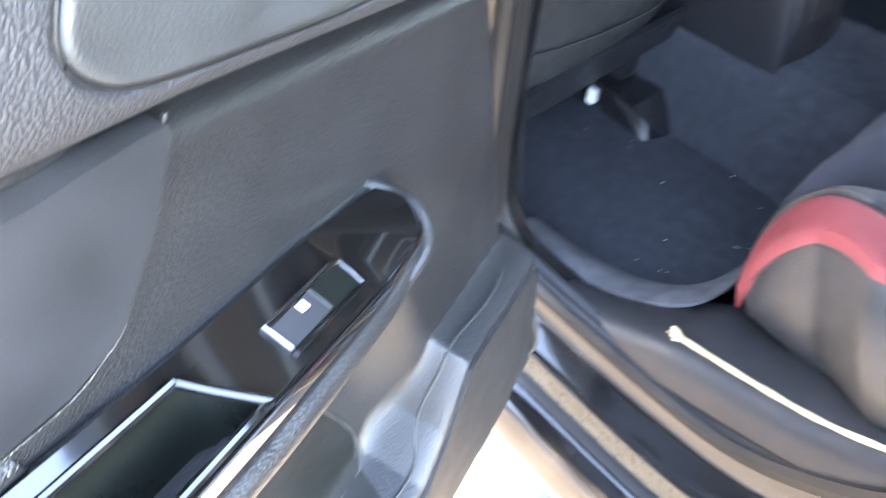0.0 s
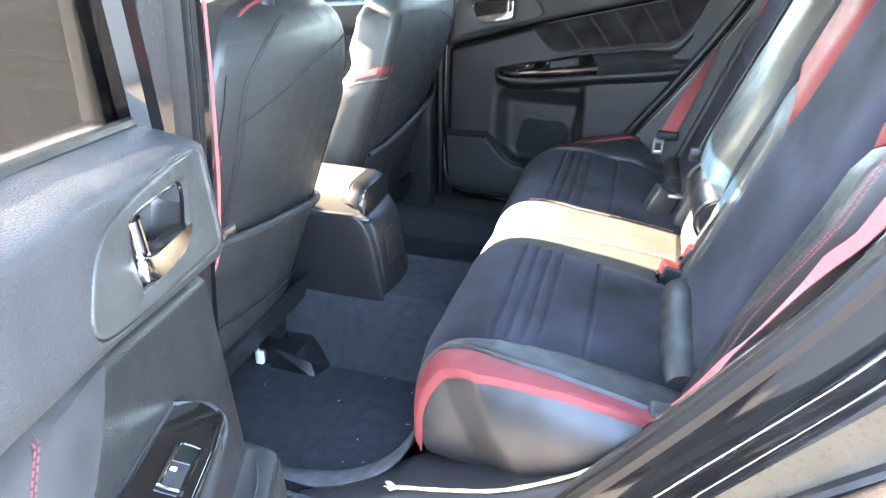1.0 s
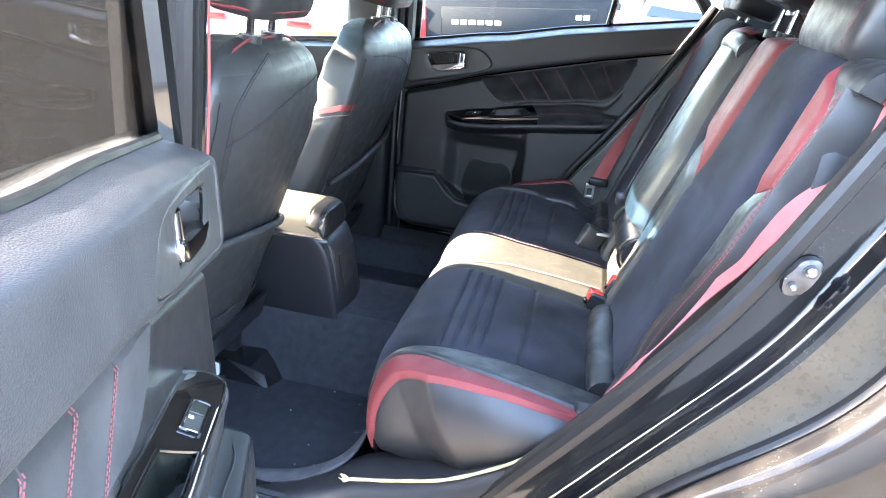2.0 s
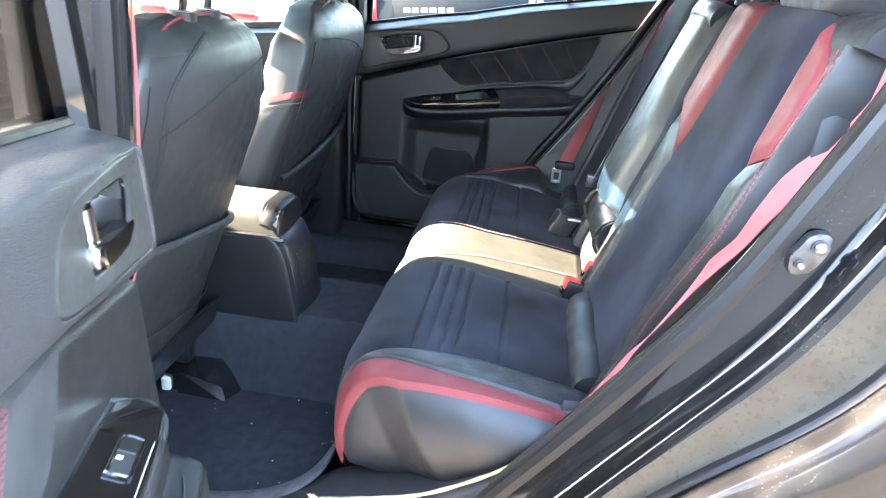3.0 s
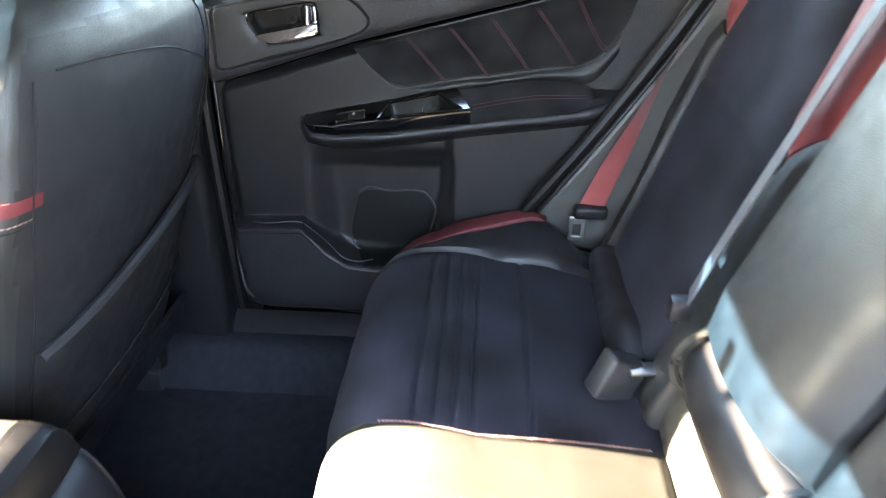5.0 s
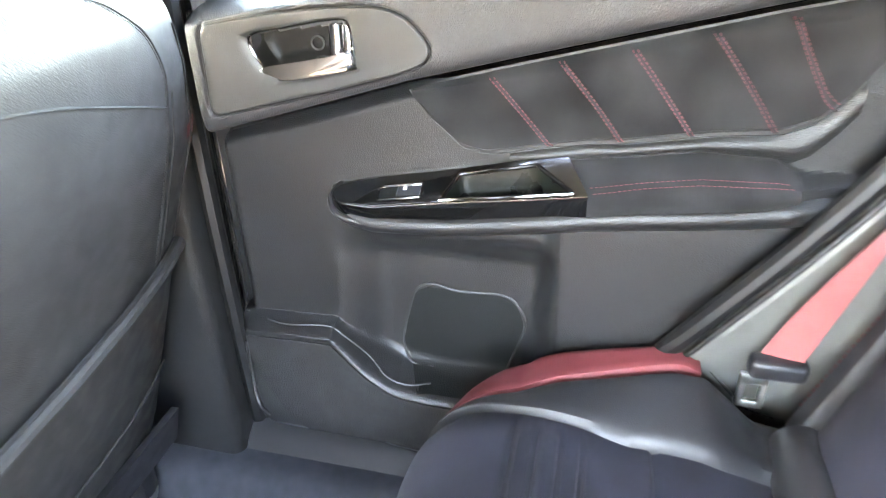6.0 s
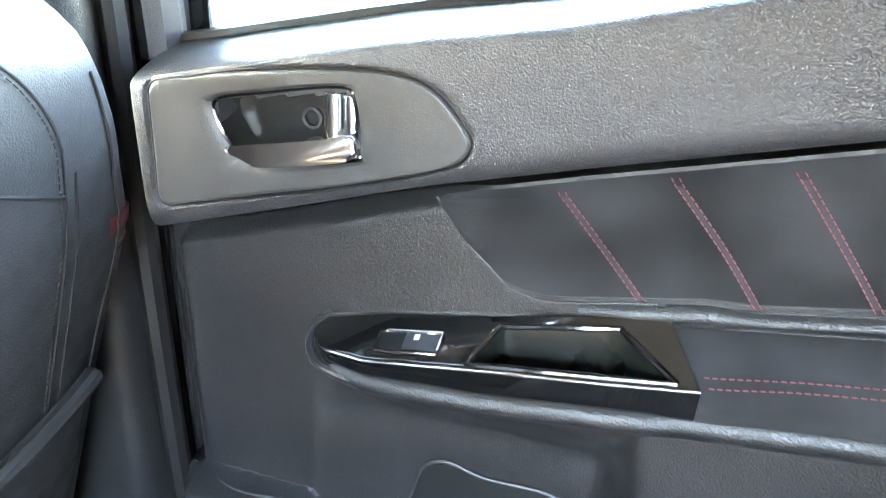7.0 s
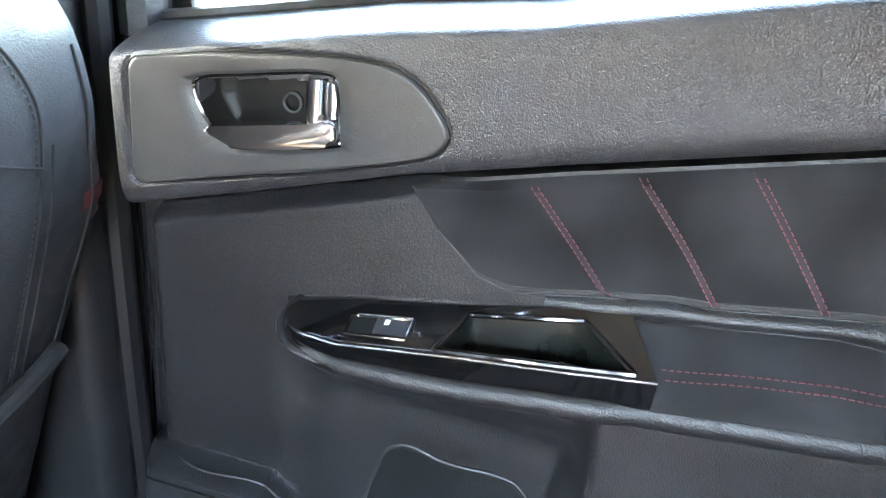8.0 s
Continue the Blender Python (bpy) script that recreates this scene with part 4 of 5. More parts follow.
    for u in (.80, .95):
        pts = [V(x + (.0215 - .026 * (1 - u)) * sst(.56, .47, x), lerp(.636, .597, u) - .001, lerp(ARM_BACK(x), ARM_TOP(x), u) + .0052) for x in np.linspace(.476, .69, 42)]
        add("stitching", dashes(pts, .0034, .0018, .00048), THREAD_RED, pad, "red double stitching")
    # moulded shell under the bezel and the pad, with its rounded lower lip
    rows = []
    for x in np.concatenate([np.linspace(.186, .22, 24), np.linspace(.225, .75, 90)]):
        k = ARM_OUT(x) / .043
        lo = ARM_LOW(x)
        rows.append([V(x, .641 - k * o, lo + dz) for o, dz in
                     ((.030, .008), (.042, .006), (.0475, .002), (.0500, -.003), (.0500, -.008), (.0470, -.0135), (.0400, -.019), (.026, -.027), (.0, -.040))])
    add("armrest_shell", sheet(rows, .004, V(0, 1, 0)), PLASTIC, lab="rounded plastic shell of the armrest", sharp=60)
    wrap = smooth_line([(.196, .650, .853), (.190, .638, .851), (.1865, .623, .846), (.188, .610, .842), (.195, .600, .835), (.208, .596, .829), (.235, .598, .822)], 6)
    add("armrest_nose", tube(wrap, .0042, 10), PLASTIC, lab="rounded plastic rim round the bezel's nose")
    # gloss bezel with window switch and pull cup
    def bez(x, v):
        """Across the bezel: v 0 at the card, .62 at the front lip, 1 at its lower edge."""
        nose = sst(.184, .212, x)
        yb, yf = .634, lerp(.624, .5935, nose ** .5)
        sk = -.026 * (1 - min(v / .62, 1)) * sst(.30, .49, x)
        if v < .62:
            u = v / .62
            return V(x + sk, lerp(yb, yf, u), lerp(ARM_BACK(x), ARM_TOP(x), u) + .0035)
        u = (v - .62) / .38
        return V(x + sk, yf + .004 * u * u, lerp(ARM_TOP(x) + .0025, ARM_LOW(x) - .001, u))

    xs3 = list(np.linspace(.476, .491, 4))
    vv = [0, .06, .10, .12, .2, .3, .4, .5, .54, .58, .60, .62, .645, .68, .76, .86, .95, 1]

    def hole(s, v):
        """Across the middle stretch, narrowed at the back so that the pull opening is a trapezium."""
        w = min(1.0, max(0.0, (v - .12) / .46))
        return bez(lerp(lerp(.348, .327, w), lerp(.452, .477, w), s), v)

    ss = list(np.linspace(0, 1, 18))
    lows, highs = [v for v in vv if v <= .12], [v for v in vv if v >= .58]
    side_v = [v for v in vv if .12 <= v <= .58]
    bms = [sheet([[bez(x, v) for v in vv] for x in np.linspace(.188, .318, 24)], .005, V(0, 1, -.5)),
           sheet([[bez(lerp(.318, .476, s), v) for v in lows] for s in ss], .005, V(0, 1, -.5)),
           sheet([[bez(lerp(.318, .476, s), v) for v in highs] for s in ss], .005, V(0, 1, -.5)),
           sheet([[bez(.318, v).lerp(hole(0, v), t) for v in side_v] for t in (0, .5, 1)], .005, V(0, 1, -.5)),
           sheet([[hole(1, v).lerp(bez(.476, v), t) for v in side_v] for t in (0, .5, 1)], .005, V(0, 1, -.5)),
           sheet([[bez(x, v) for v in vv] for x in xs3], .005, V(0, 1, -.5))]
    bezel = add("switch_bezel", joined(bms), GLOSS, lab="gloss black switch bezel", sharp=30)
    cup_rows = []
    for k2 in range(9):
        w = k2 / 8
        cup_rows.append([])
        for s in np.linspace(0, 1, 18):
            p = hole(s, lerp(.12, .58, w))
            depth = .040 * (1 - (2 * w - 1) ** 8) * (1 - (2 * s - 1) ** 10)
            cup_rows[-1].append(p + V(0, .002, -depth))
    add("pull_cup", sheet(cup_rows, .003, V(0, 0, -1)), CUP, bezel, "dark pull cup")
    ring = [hole(s, .12) for s in ss] + [hole(1, v) for v in side_v] + [hole(s, .58) for s in ss[::-1]] + [hole(0, v) for v in side_v[::-1]]
    add("cup_edge", tube([p + V(0, -.001, .0012) for p in ring + ring[:1]], .0026, 8), GLOSS, bezel, "rounded gloss rim of the pull cup")
    # The lip's gloss highlight is built as a thin chrome bar.
    lip = [bez(x, .62) + V(0, -.0012, .0008) for x in np.linspace(.200, .491, 50)]
    add("bright_line", tube(lip, .0011, 6), CHROME, bezel, "thin chrome bar drawn as the gloss edge's highlight")

    def patch(x0, x1, v0, v1, lift, nx=6, nv=5):
        return [[bez(lerp(x0, x1, i / nx), lerp(v0, v1, j / nv)) + V(0, 0, lift) for j in range(nv + 1)] for i in range(nx + 1)]

    # Flat black sheet on top of the bezel stands for the shaded recess.
    well = patch(.251, .301, .27, .50, .0010)
    add("switch_well", sheet(well, .001, V(0, 0, 1)), CUP, bezel, "dark matt sheet standing for the switch's shaded recess")
    frame_line = [bez(x, .26) for x in np.linspace(.255, .302, 8)] + [bez(.302, v) for v in (.32, .4, .48)]
    add("window_switch", tube([p + V(0, 0, .0034) for p in frame_line], .0009, 6), CHROME, bezel, "bright switch frame")
    dark_line = [bez(x, .51) for x in np.linspace(.302, .251, 8)] + [bez(.250, v) for v in (.4, .32, .27)]
    add("switch_edge", tube([p + V(0, 0, .0018) for p in dark_line + frame_line], .0016, 8), GLOSS, bezel)
    rk = patch(.2735, .3005, .29, .48, .0)
    for i, r in enumerate(rk):
        for p in r:
            p.z += lerp(.0034, .0020, i / 6)
    add("rocker", sheet(rk, .008, V(0, 0, -1)), SWITCH, bezel, "window switch rocker")
    add("rocker_edge", tube([p + V(0, 0, .0004) for p in rk[0]], .0007, 6), SATIN, bezel, "bright edge of the rocker")
    ic = patch(.2800, .2843, .31, .372, .0034, 2, 2)
    add("icon", sheet(ic, .0006, V(0, 0, 1)), ICON, bezel, "white window symbol")
    # lower pocket, grille and scuff edge
    pocket = [(.30, .562), (.266, .566), (.252, .592), (.256, .625), (.262, .650), (.272, .684), (.285, .697), (.302, .700), (.333, .693), (.392, .695), (.414, .681), (.426, .655), (.411, .600), (.398, .562)]
    line = smooth_line(on_card(pocket, .002), 6)
    add("pocket_lip", tube(line, .0016, 6), SATIN, lab="raised lip of the bottle pocket")
    # Sheet just off the card that makes the pocket's front darker.
    inner = []
    for z in np.linspace(.550, .694, 20):
        xl = float(np.interp(z, [.546, .566, .592, .625, .650, .684, .697], [.29, .266, .252, .256, .262, .272, .295]))
        xr = float(np.interp(z, [.550, .592, .653, .679, .690, .697], [.394, .408, .424, .413, .400, .380]))
        inner.append([V(x, door_y(x, z) - .0014, z) for x in np.linspace(xl, xr, 22)])
    add("pocket_front", sheet(inner, .001, V(0, 1, 0)), POCKET_DARK, lab="darker sheet over the bottle pocket's front")
    ledge = smooth_line(on_card([(.022, .633), (.09, .637), (.155, .640), (.180, .625), (.212, .589), (.240, .566), (.27, .556), (.30, .555)], .004), 6)
    add("ledge_lip", tube(ledge, .0014, 6), SATIN, lab="rounded edge over the speaker")
    gr = []
    for x in np.linspace(.040, .42, 40):
        zt = LEDGE(x) - .016
        zb = .455 + .11 * sst(.13, .03, x) ** 1.5
        gr.append([V(x, door_y(x, lerp(zb, zt, v)) - .003, lerp(zb, zt, v)) for v in np.linspace(0, 1, 14)])
    add("speaker_grille", sheet(gr, .003, V(0, 1, 0)), MESH, lab="black perforated speaker grille")
    add("scuff_edge", tube(smooth_line(on_card([(.024, .59), (.030, .53), (.046, .478), (.083, .432), (.12, .424), (.25, .436), (.40, .45)], .002), 6), .0035, 8), PLASTIC)
    # outer skin, window frame and panes
    skin = []
    for x in np.linspace(.008, .95, 12):
        skin.append([V(x, .70 + .04 * math.sin(math.pi * min(1, (z - .30) / .9)), z) for z in np.linspace(.36, BELT(x) - .01, 12)])
    add("outer_skin", sheet(skin, .01, V(0, 1, 0)), PAINT, lab="glossy black outer door skin")
    add("door_shut_face", box((.002, .662, .40), (.016, .742, 1.05), .006), PAINT)
    frame_top = [(.022, 1.05), (.018, 1.20), (.016, 1.335), (.10, 1.352), (.45, 1.362), (.72, 1.352), (.88, 1.315), (.955, 1.245)]
    fl2 = smooth_line([(x, .672, z) for x, z in frame_top], 6)
    add("window_frame", tube(fl2, .020, 8), GLOSS if near else TRIM, lab="dark window frame")
    add("divider_bar", tube([(.660, .680, 1.18), (.680, .676, 1.36)], .010, 8), TRIM)
    add("frame_applique", box((.0, .692, 1.06), (.055, .702, 1.34), .003), GLOSS, lab="gloss black frame applique")
    for xa, xb in ((.03, .66), (.68, .94)):
        xs4 = np.linspace(xa, xb, 8)
        tops = [float(np.interp(x, [p[0] for p in frame_top[2:]], [p[1] for p in frame_top[2:]])) for x in xs4]
        pane2 = sheet([[V(x, lerp(.690, .678, v), lerp(BELT(x) - .02, zt, v)) for v in (0, .5, 1)] for x, zt in zip(xs4, tops)], .004, V(0, 1, 0))
        ob = add("pane", pane2, PRIVACY if near else GLASS, lab="dark tinted side window" if near else "clear side window")
        ob.visible_shadow = near
    return door


MESH = mat("perforated mesh", (0.011, 0.011, 0.0115), 0.55, grain=1.0, grain_scale=650, kind="leather", mottled=0.1, spec=0.35)
POCKET_DARK = mat("darker pocket front", (0.0075, 0.0085, 0.0085), 0.55, grain=0.5, grain_scale=700, mottled=0.3, spec=0.16)
rear_door(False)
rear_door(True)

# seal and trim behind the far door
cp = thing("far_rear_trim", (.75, .60, .60), "grey-black plastic trim behind the far door", "car trim", kind="structure")
seal_line = smooth_line([(.560, .628, .56), (.588, .612, .66), (.625, .600, .728), (.709, .598, .849), (.815, .60, 1.014), (.905, .60, 1.18), (.95, .60, 1.27)], 8)
part("seal", tube(seal_line, .013, 10), RUBBER, cp, "black rubber door seal")
part("seal_edge", tube([p + V(.016, -.010, -.004) for p in seal_line], .004, 8), RUBBER, cp, "pale edge of the seal")
rows = [[p + V(.012, -.008, -.004), p + V(.03, -.012, 0), p + V(.07, .0, 0), p + V(.14, .0, 0), p + V(.24, .01, 0), p + V(.34, .03, 0)] for p in seal_line]
part("panel", sheet(rows, .006, V(0, 1, 0)), TRIM_GREY, cp)

# ---- front doors ----
def front_door(far):
    s = 1 if far else -1
    c = -.02
    base = (-.5, c + s * .68, .35)
    d = thing("front_door", base, "closed front door, black card with suede insert" if far else "closed front door with glossy black paint", "car door")
    Y = lambda y: y if far else -.09 - y
    rows = []
    for x in np.linspace(-1.15, -.075, 50):
        belt = lerp(.955, 1.065, (x + 1.15) / 1.1)
        rows.append([])
        for v in np.linspace(0, 1, 44):
            z = lerp(.40, belt, v)
            y = .655 - .05 * sst(.70, .76, z) * sst(.83, .80, z) - .035 * sst(.90, .95, z) - .03 * sst(.62, .56, z)
            if v > .96:
                y += .05
            rows[-1].append(V(x, Y(y), z))
    part("door_card", sheet(rows, .02, V(0, s, 0)), PLASTIC, d)
    part("suede_insert", sheet([[V(x, Y(.648), lerp(.845, .90, v) + .08 * (x + .6)) for v in (0, .5, 1)] for x in np.linspace(-.80, -.25, 14)], .004, V(0, s, 0)), SUEDE, d)
    part("switch_bezel", box((-.66, min(Y(.600), Y(.63)), .795), (-.40, max(Y(.600), Y(.63)), .812), .004), GLOSS, d, "gloss black switch bezel")
    # Chrome bar in place of the bezel edge's highlight.
    part("bright_line", tube([(-.66, Y(.600), .80), (-.40, Y(.600), .805)], .003, 6), CHROME, d)
    part("handle_surround", box((-.72, min(Y(.612), Y(.64)), .91), (-.52, max(Y(.612), Y(.64)), .985), .012), SATIN, d)
    part("lever", box((-.66, min(Y(.604), Y(.62)), .93), (-.56, max(Y(.604), Y(.62)), .952), .006), CHROME, d)
    sk = [[V(x, Y(.72 + .035 * math.sin(math.pi * v)), lerp(.32, lerp(.945, 1.055, (x + 1.15) / 1.1), v)) for v in np.linspace(0, 1, 10)] for x in np.linspace(-1.15, -.045, 10)]
    part("outer_skin", sheet(sk, .01, V(0, s, 0)), PAINT, d)
    part("window_frame", tube([(-.065, Y(.69), 1.03), (-.075, Y(.66), 1.345), (-.50, Y(.645), 1.335), (-1.1, Y(.70), 1.0)], .018, 8), TRIM, d)
    ob = part("pane", sheet([[V(lerp(-1.08, -.08, u), Y(lerp(.70, .665, v)), lerp(lerp(.95, 1.045, u), lerp(.98, 1.34, min(1, u * 1.8)), v)) for v in (0, .5, 1)] for u in np.linspace(0, 1, 10)], .004, V(0, s, 0)), GLASS, d, "clear side window")
    ob.visible_shadow = False
    if not far:
        part("applique", box((-.10, -.83, 1.05), (-.03, -.815, 1.36), .004), GLOSS, d)
    return d


front_door(True)
front_door(False)


# ---- front seats ----
REAR_X = table([.40, .45, .70, .85, .95, 1.02, 1.07, 1.10, 1.125, 1.145], [-.10, -.085, .0, .05, .080, .095, .098, .092, .075, .045])
HALF_W = table([.40, .45, .60, .75, .88, .95, 1.00, 1.05, 1.085, 1.11, 1.13, 1.142, 1.147], [.21, .235, .245, .250, .250, .242, .236, .224, .208, .187, .155, .115, .07])
DEPTH = table([.40, .60, .78, .86, .915, .94, .98, 1.05, 1.10, 1.13, 1.147], [.16, .21, .21, .175, .125, .115, .135, .13, .10, .075, .03])


def rail_wedge(y):
    """Folded gloss cover over the end of a seat rail: a raised ridge that slopes down to a pointed toe."""
    bm = bmesh.new()
    top = [(-.125, y - .062, .352), (-.060, y - .066, .346), (-.052, y + .030, .356), (-.120, y + .070, .352)]
    ridge = [(-.030, y - .052, .322), (-.040, y - .010, .338), (-.018, y + .020, .326)]
    toe = [(-.010, y - .070, .289), (.010, y - .020, .288), (-.004, y + .045, .288)]
    base = [(-.130, y - .066, .288), (-.130, y + .074, .288)]
    v = [bm.verts.new(p) for p in top + ridge + toe + base]
    for f in ((0, 1, 2, 3), (1, 4, 5), (1, 5, 2), (2, 5, 6), (4, 7, 8), (4, 8, 5), (5, 8, 6), (6, 8, 9), (0, 10, 7), (0, 7, 4), (0, 4, 1), (2, 6, 9), (2, 9, 3), (3, 9, 11), (10, 0, 3), (10, 3, 11)):
        bm.faces.new([v[i] for i in f])
    box((-.165, y - .055, .285), (-.118, y + .070, .346), .006, bm=bm)
    return joined([bm, tube([(-.052, y + .032, .357), (-.012, y + .046, .340), (-.002, y + .047, .29)], .0035, 6)])


def front_seat(yc, near, label, wide=1.0):
    s_in = 1 if near else -1
    seat = thing("front_seat", (-.3, yc, .30), label, "car seat", "front seats")

    def ring(z, grow=0.0):
        w, xr = HALF_W(z) * wide + grow, REAR_X(z) + grow
        d = DEPTH(z)
        pts = []
        for j in range(64):
            a = 2 * math.pi * j / 64
            c, s = math.cos(a), math.sin(a)
            e = .50
            x = math.copysign(abs(c) ** e, c)
            y = math.copysign(abs(s) ** e, s)
            px = xr - d / 2 + x * d / 2 - .03 * y * y * max(0, x) - (.035 * max(0, abs(y) - .55) / .45 if x < 0 else 0)
            hollow = .012 * max(0, x) * (1 - y * y) * sst(1.05, .8, z)
            pts.append(V(px - hollow, yc + y * w, z))
        return pts

    zz = list(np.linspace(.40, 1.05, 50)) + list(np.linspace(1.06, 1.13, 12)) + [1.135, 1.139, 1.142, 1.145, 1.147]
    bm = sheet([ring(z) for z in zz], closed=True)
    bmesh.ops.holes_fill(bm, edges=[e for e in bm.edges if e.is_boundary])
    shell = part("backrest", bm, LEATHER_SHEEN, seat, "black leather backrest")
    shell.data.materials.append(SEATBACK)
    # Rear-facing polygons take the dull copy, as the seat's shaded side.
    for p in shell.data.polygons:
        if p.normal.x > .82:
            p.material_index = 1

    def rear(y, z, lift=.0):
        w = HALF_W(z) * wide
        t = max(-.995, min(.995, (y - yc) / w))
        r = ring(z)
        half = sorted([p for p in r[0:17] + r[48:64]], key=lambda p: p.y)
        x = float(np.interp(y, [p.y for p in half], [p.x for p in half]))
        return V(x + lift, y, z)

    # sewn seams over the back, the net pocket and the piping
    o = -s_in
    seam = smooth_line([(yc + o * .19, 0, .60), (yc + o * .185, 0, .80), (yc + o * .185, 0, .985), (yc + o * .17, 0, 1.05), (yc + o * .12, 0, 1.095), (yc + o * .05, 0, 1.125)], 8)
    part("seam", tube([rear(p.x, p.z, .0002) for p in seam], .0012, 6), THREAD_BLACK, shell)
    part("seam", tube([rear(p.x + .012, p.z, .0002) for p in seam[:18]], .0011, 6), THREAD_BLACK, shell)
    part("stitching", dashes([rear(p.x - o * .006, p.z, .0012) for p in seam], .004, .002, .0006), THREAD_BLACK, shell, "grey stitching")
    cross = smooth_line([(yc + o * .185, 0, .985), (yc + o * .10, 0, 1.015), (yc, 0, 1.045), (yc - o * .12, 0, 1.062), (yc - o * .20, 0, 1.065)], 8)
    part("seam", tube([rear(p.x, p.z, .0005) for p in cross], .0014, 6), THREAD_BLACK, shell)
    rows = []
    for u in np.linspace(0, 1, 30):
        y = lerp(yc - .235, yc + .235, u)
        k = u if near else 1 - u
        ztop = lerp(.80, .72, k) + .012 * math.sin(math.pi * u)
        rows.append([rear(y, lerp(.492, ztop, v), .004 + .010 * math.sin(math.pi * u) * sst(.4, 1, v)) for v in np.linspace(0, 1, 14)])
    pocket = part("map_pocket", sheet(rows, .004, V(-1, 0, 0)), SEATBACK, shell, "black map pocket with a slanted open top")
    part("pocket_hem", tube([r[-1] + V(.003, 0, -.006) for r in rows], .0085, 10), SEATBACK, pocket)
    mid = [rear(lerp(yc - .23, yc + .23, u), lerp(.60, .54, u if near else 1 - u), .013 - .02 * abs(u - .5) ** 2) for u in np.linspace(0, 1, 20)]
    part("seam", tube(mid, .002, 6), THREAD_BLACK, pocket)
    for sd in (-1, 1):
        part("red_accent", sheet([[rear_side(ring, yc, sd, z - .016 * sst(.2, 1, x), x) for z in np.linspace(.930, .946, 4)] for x in np.linspace(0, 1, 12)], .0015, V(0, -sd, 0)), RED, shell, "red leather shoulder accent")
        edge = [rear_side(ring, yc, sd, z, .04) for z in np.linspace(.55, 1.06, 40)]
        part("seam", tube(edge, .0011, 6), THREAD_BLACK, shell)
        for dz in (.0, -.007):
            low = [rear_side(ring, yc, sd, .918 + dz - .016 * sst(.2, 1, u), u) + V(0, -sd * .002, 0) for u in np.linspace(.05, .95, 24)]
            part("stitching", dashes(low, .004, .002, .0007), THREAD_BLACK if dz else THREAD_PALE, shell, "pale stitching")
    # base cushion, side valance and rails
    bm = soft_box(.50, .55, .20, .35, 12, 32)
    bmesh.ops.transform(bm, matrix=pose(-.42, yc, .40, 0, 8, 0), verts=bm.verts)
    part("seat_cushion", bm, LEATHER, seat)
    part("rear_valance", sheet([[V(-.082 + .018 * v, yc + w, lerp(.440, .505, v)) for v in (0, .3, .7, 1)] for w in np.linspace(-.235, .235, 12)], .012, V(-1, 0, 0)), TRIM, seat, "grey lower seat trim")
    for sd in (-.20, .20):
        part("side_trim", box((-.60, yc + sd - .02, .34), (-.12, yc + sd + .02, .46), .015), TRIM, seat)
        part("rail", box((-.62, yc + sd - .022, .285), (-.13, yc + sd + .022, .345), .006), STEEL, seat)
    part("rail_cover", rail_wedge(yc + s_in * .20), FOLDED, seat, "folded shiny black rail cover", sharp=10)
    # headrest on two posts
    hr = soft_box(.25, .12, .20, .42, 18, 40)
    bmesh.ops.transform(hr, matrix=pose(.035, yc, 1.178, 0, 8, 0), verts=hr.verts)
    head = part("headrest", hr, LEATHER, seat, "black leather headrest")
    part("piping", tube([V(.035 + .058 * math.copysign(abs(math.cos(a)) ** .5, math.cos(a)), yc + .120 * math.copysign(abs(math.sin(a)) ** .5, math.sin(a)), 1.200 - .006 * math.cos(a)) for a in np.linspace(0, 2 * math.pi, 40)], .003, 6), RED, head, "red piping")
    for q in (-.042, .042):
        part("post", tube([(.028, yc + q, 1.09), (.040, yc + q, 1.21)], .007, 10), CHROME, seat, "chrome headrest post")
        part("socket", tube([(.034, yc + q, 1.132), (.035, yc + q, 1.152)], .021, 14), TRIM, seat)
    part("piping", tube([V(.045, yc + w, 1.146 - .02 * (w / .13) ** 4) for w in np.linspace(-.13, .13, 20)], .0028, 6), RED, seat, "red piping")
    return seat


def rear_side(ring, yc, sd, z, u):
    r = ring(z)
    side = [p for p in r if (p.y - yc) * sd > 0]
    x = lerp(REAR_X(z) - .030, REAR_X(z) - DEPTH(z) * .93, u)
    side.sort(key=lambda p: p.x)
    best = [p for p in side if abs(p.y - yc) > HALF_W(z) * .45]
    best.sort(key=lambda p: p.x)
    y = float(np.interp(x, [p.x for p in best], [p.y for p in best]))
    return V(x, y + sd * .003, z)


front_seat(-.435, True, "black leather front seat, upright, with map pocket")
front_seat(.319, False, "black leather front passenger seat with red shoulder accent", 1.136)

# ---- centre console ----
con = thing("centre_console", (.0, -.09, .46), "black plastic centre console with padded armrest lid", "console")
rows = []
for z in np.linspace(.455, .662, 16):
    xr = float(np.interp(z, [.455, .60, .645, .662], [.124, .098, .080, .055]))
    pts = []
    for p in smooth_line([(-.60, -.178, 0), (-.2, -.182, 0), (xr - .04, -.183, 0), (xr - .012, -.172, 0), (xr, -.145, 0), (xr + .006, -.09, 0), (xr, -.03, 0), (xr - .012, -.006, 0), (xr - .04, .002, 0), (-.2, .002, 0), (-.60, .0, 0)], 6):
        pts.append(V(p.x, p.y, z))
    rows.append(pts)
bm = sheet(rows, closed=True)
bmesh.ops.holes_fill(bm, edges=[e for e in bm.edges if e.is_boundary])
part("console_body", bm, TRIM, con, "black plastic console body")
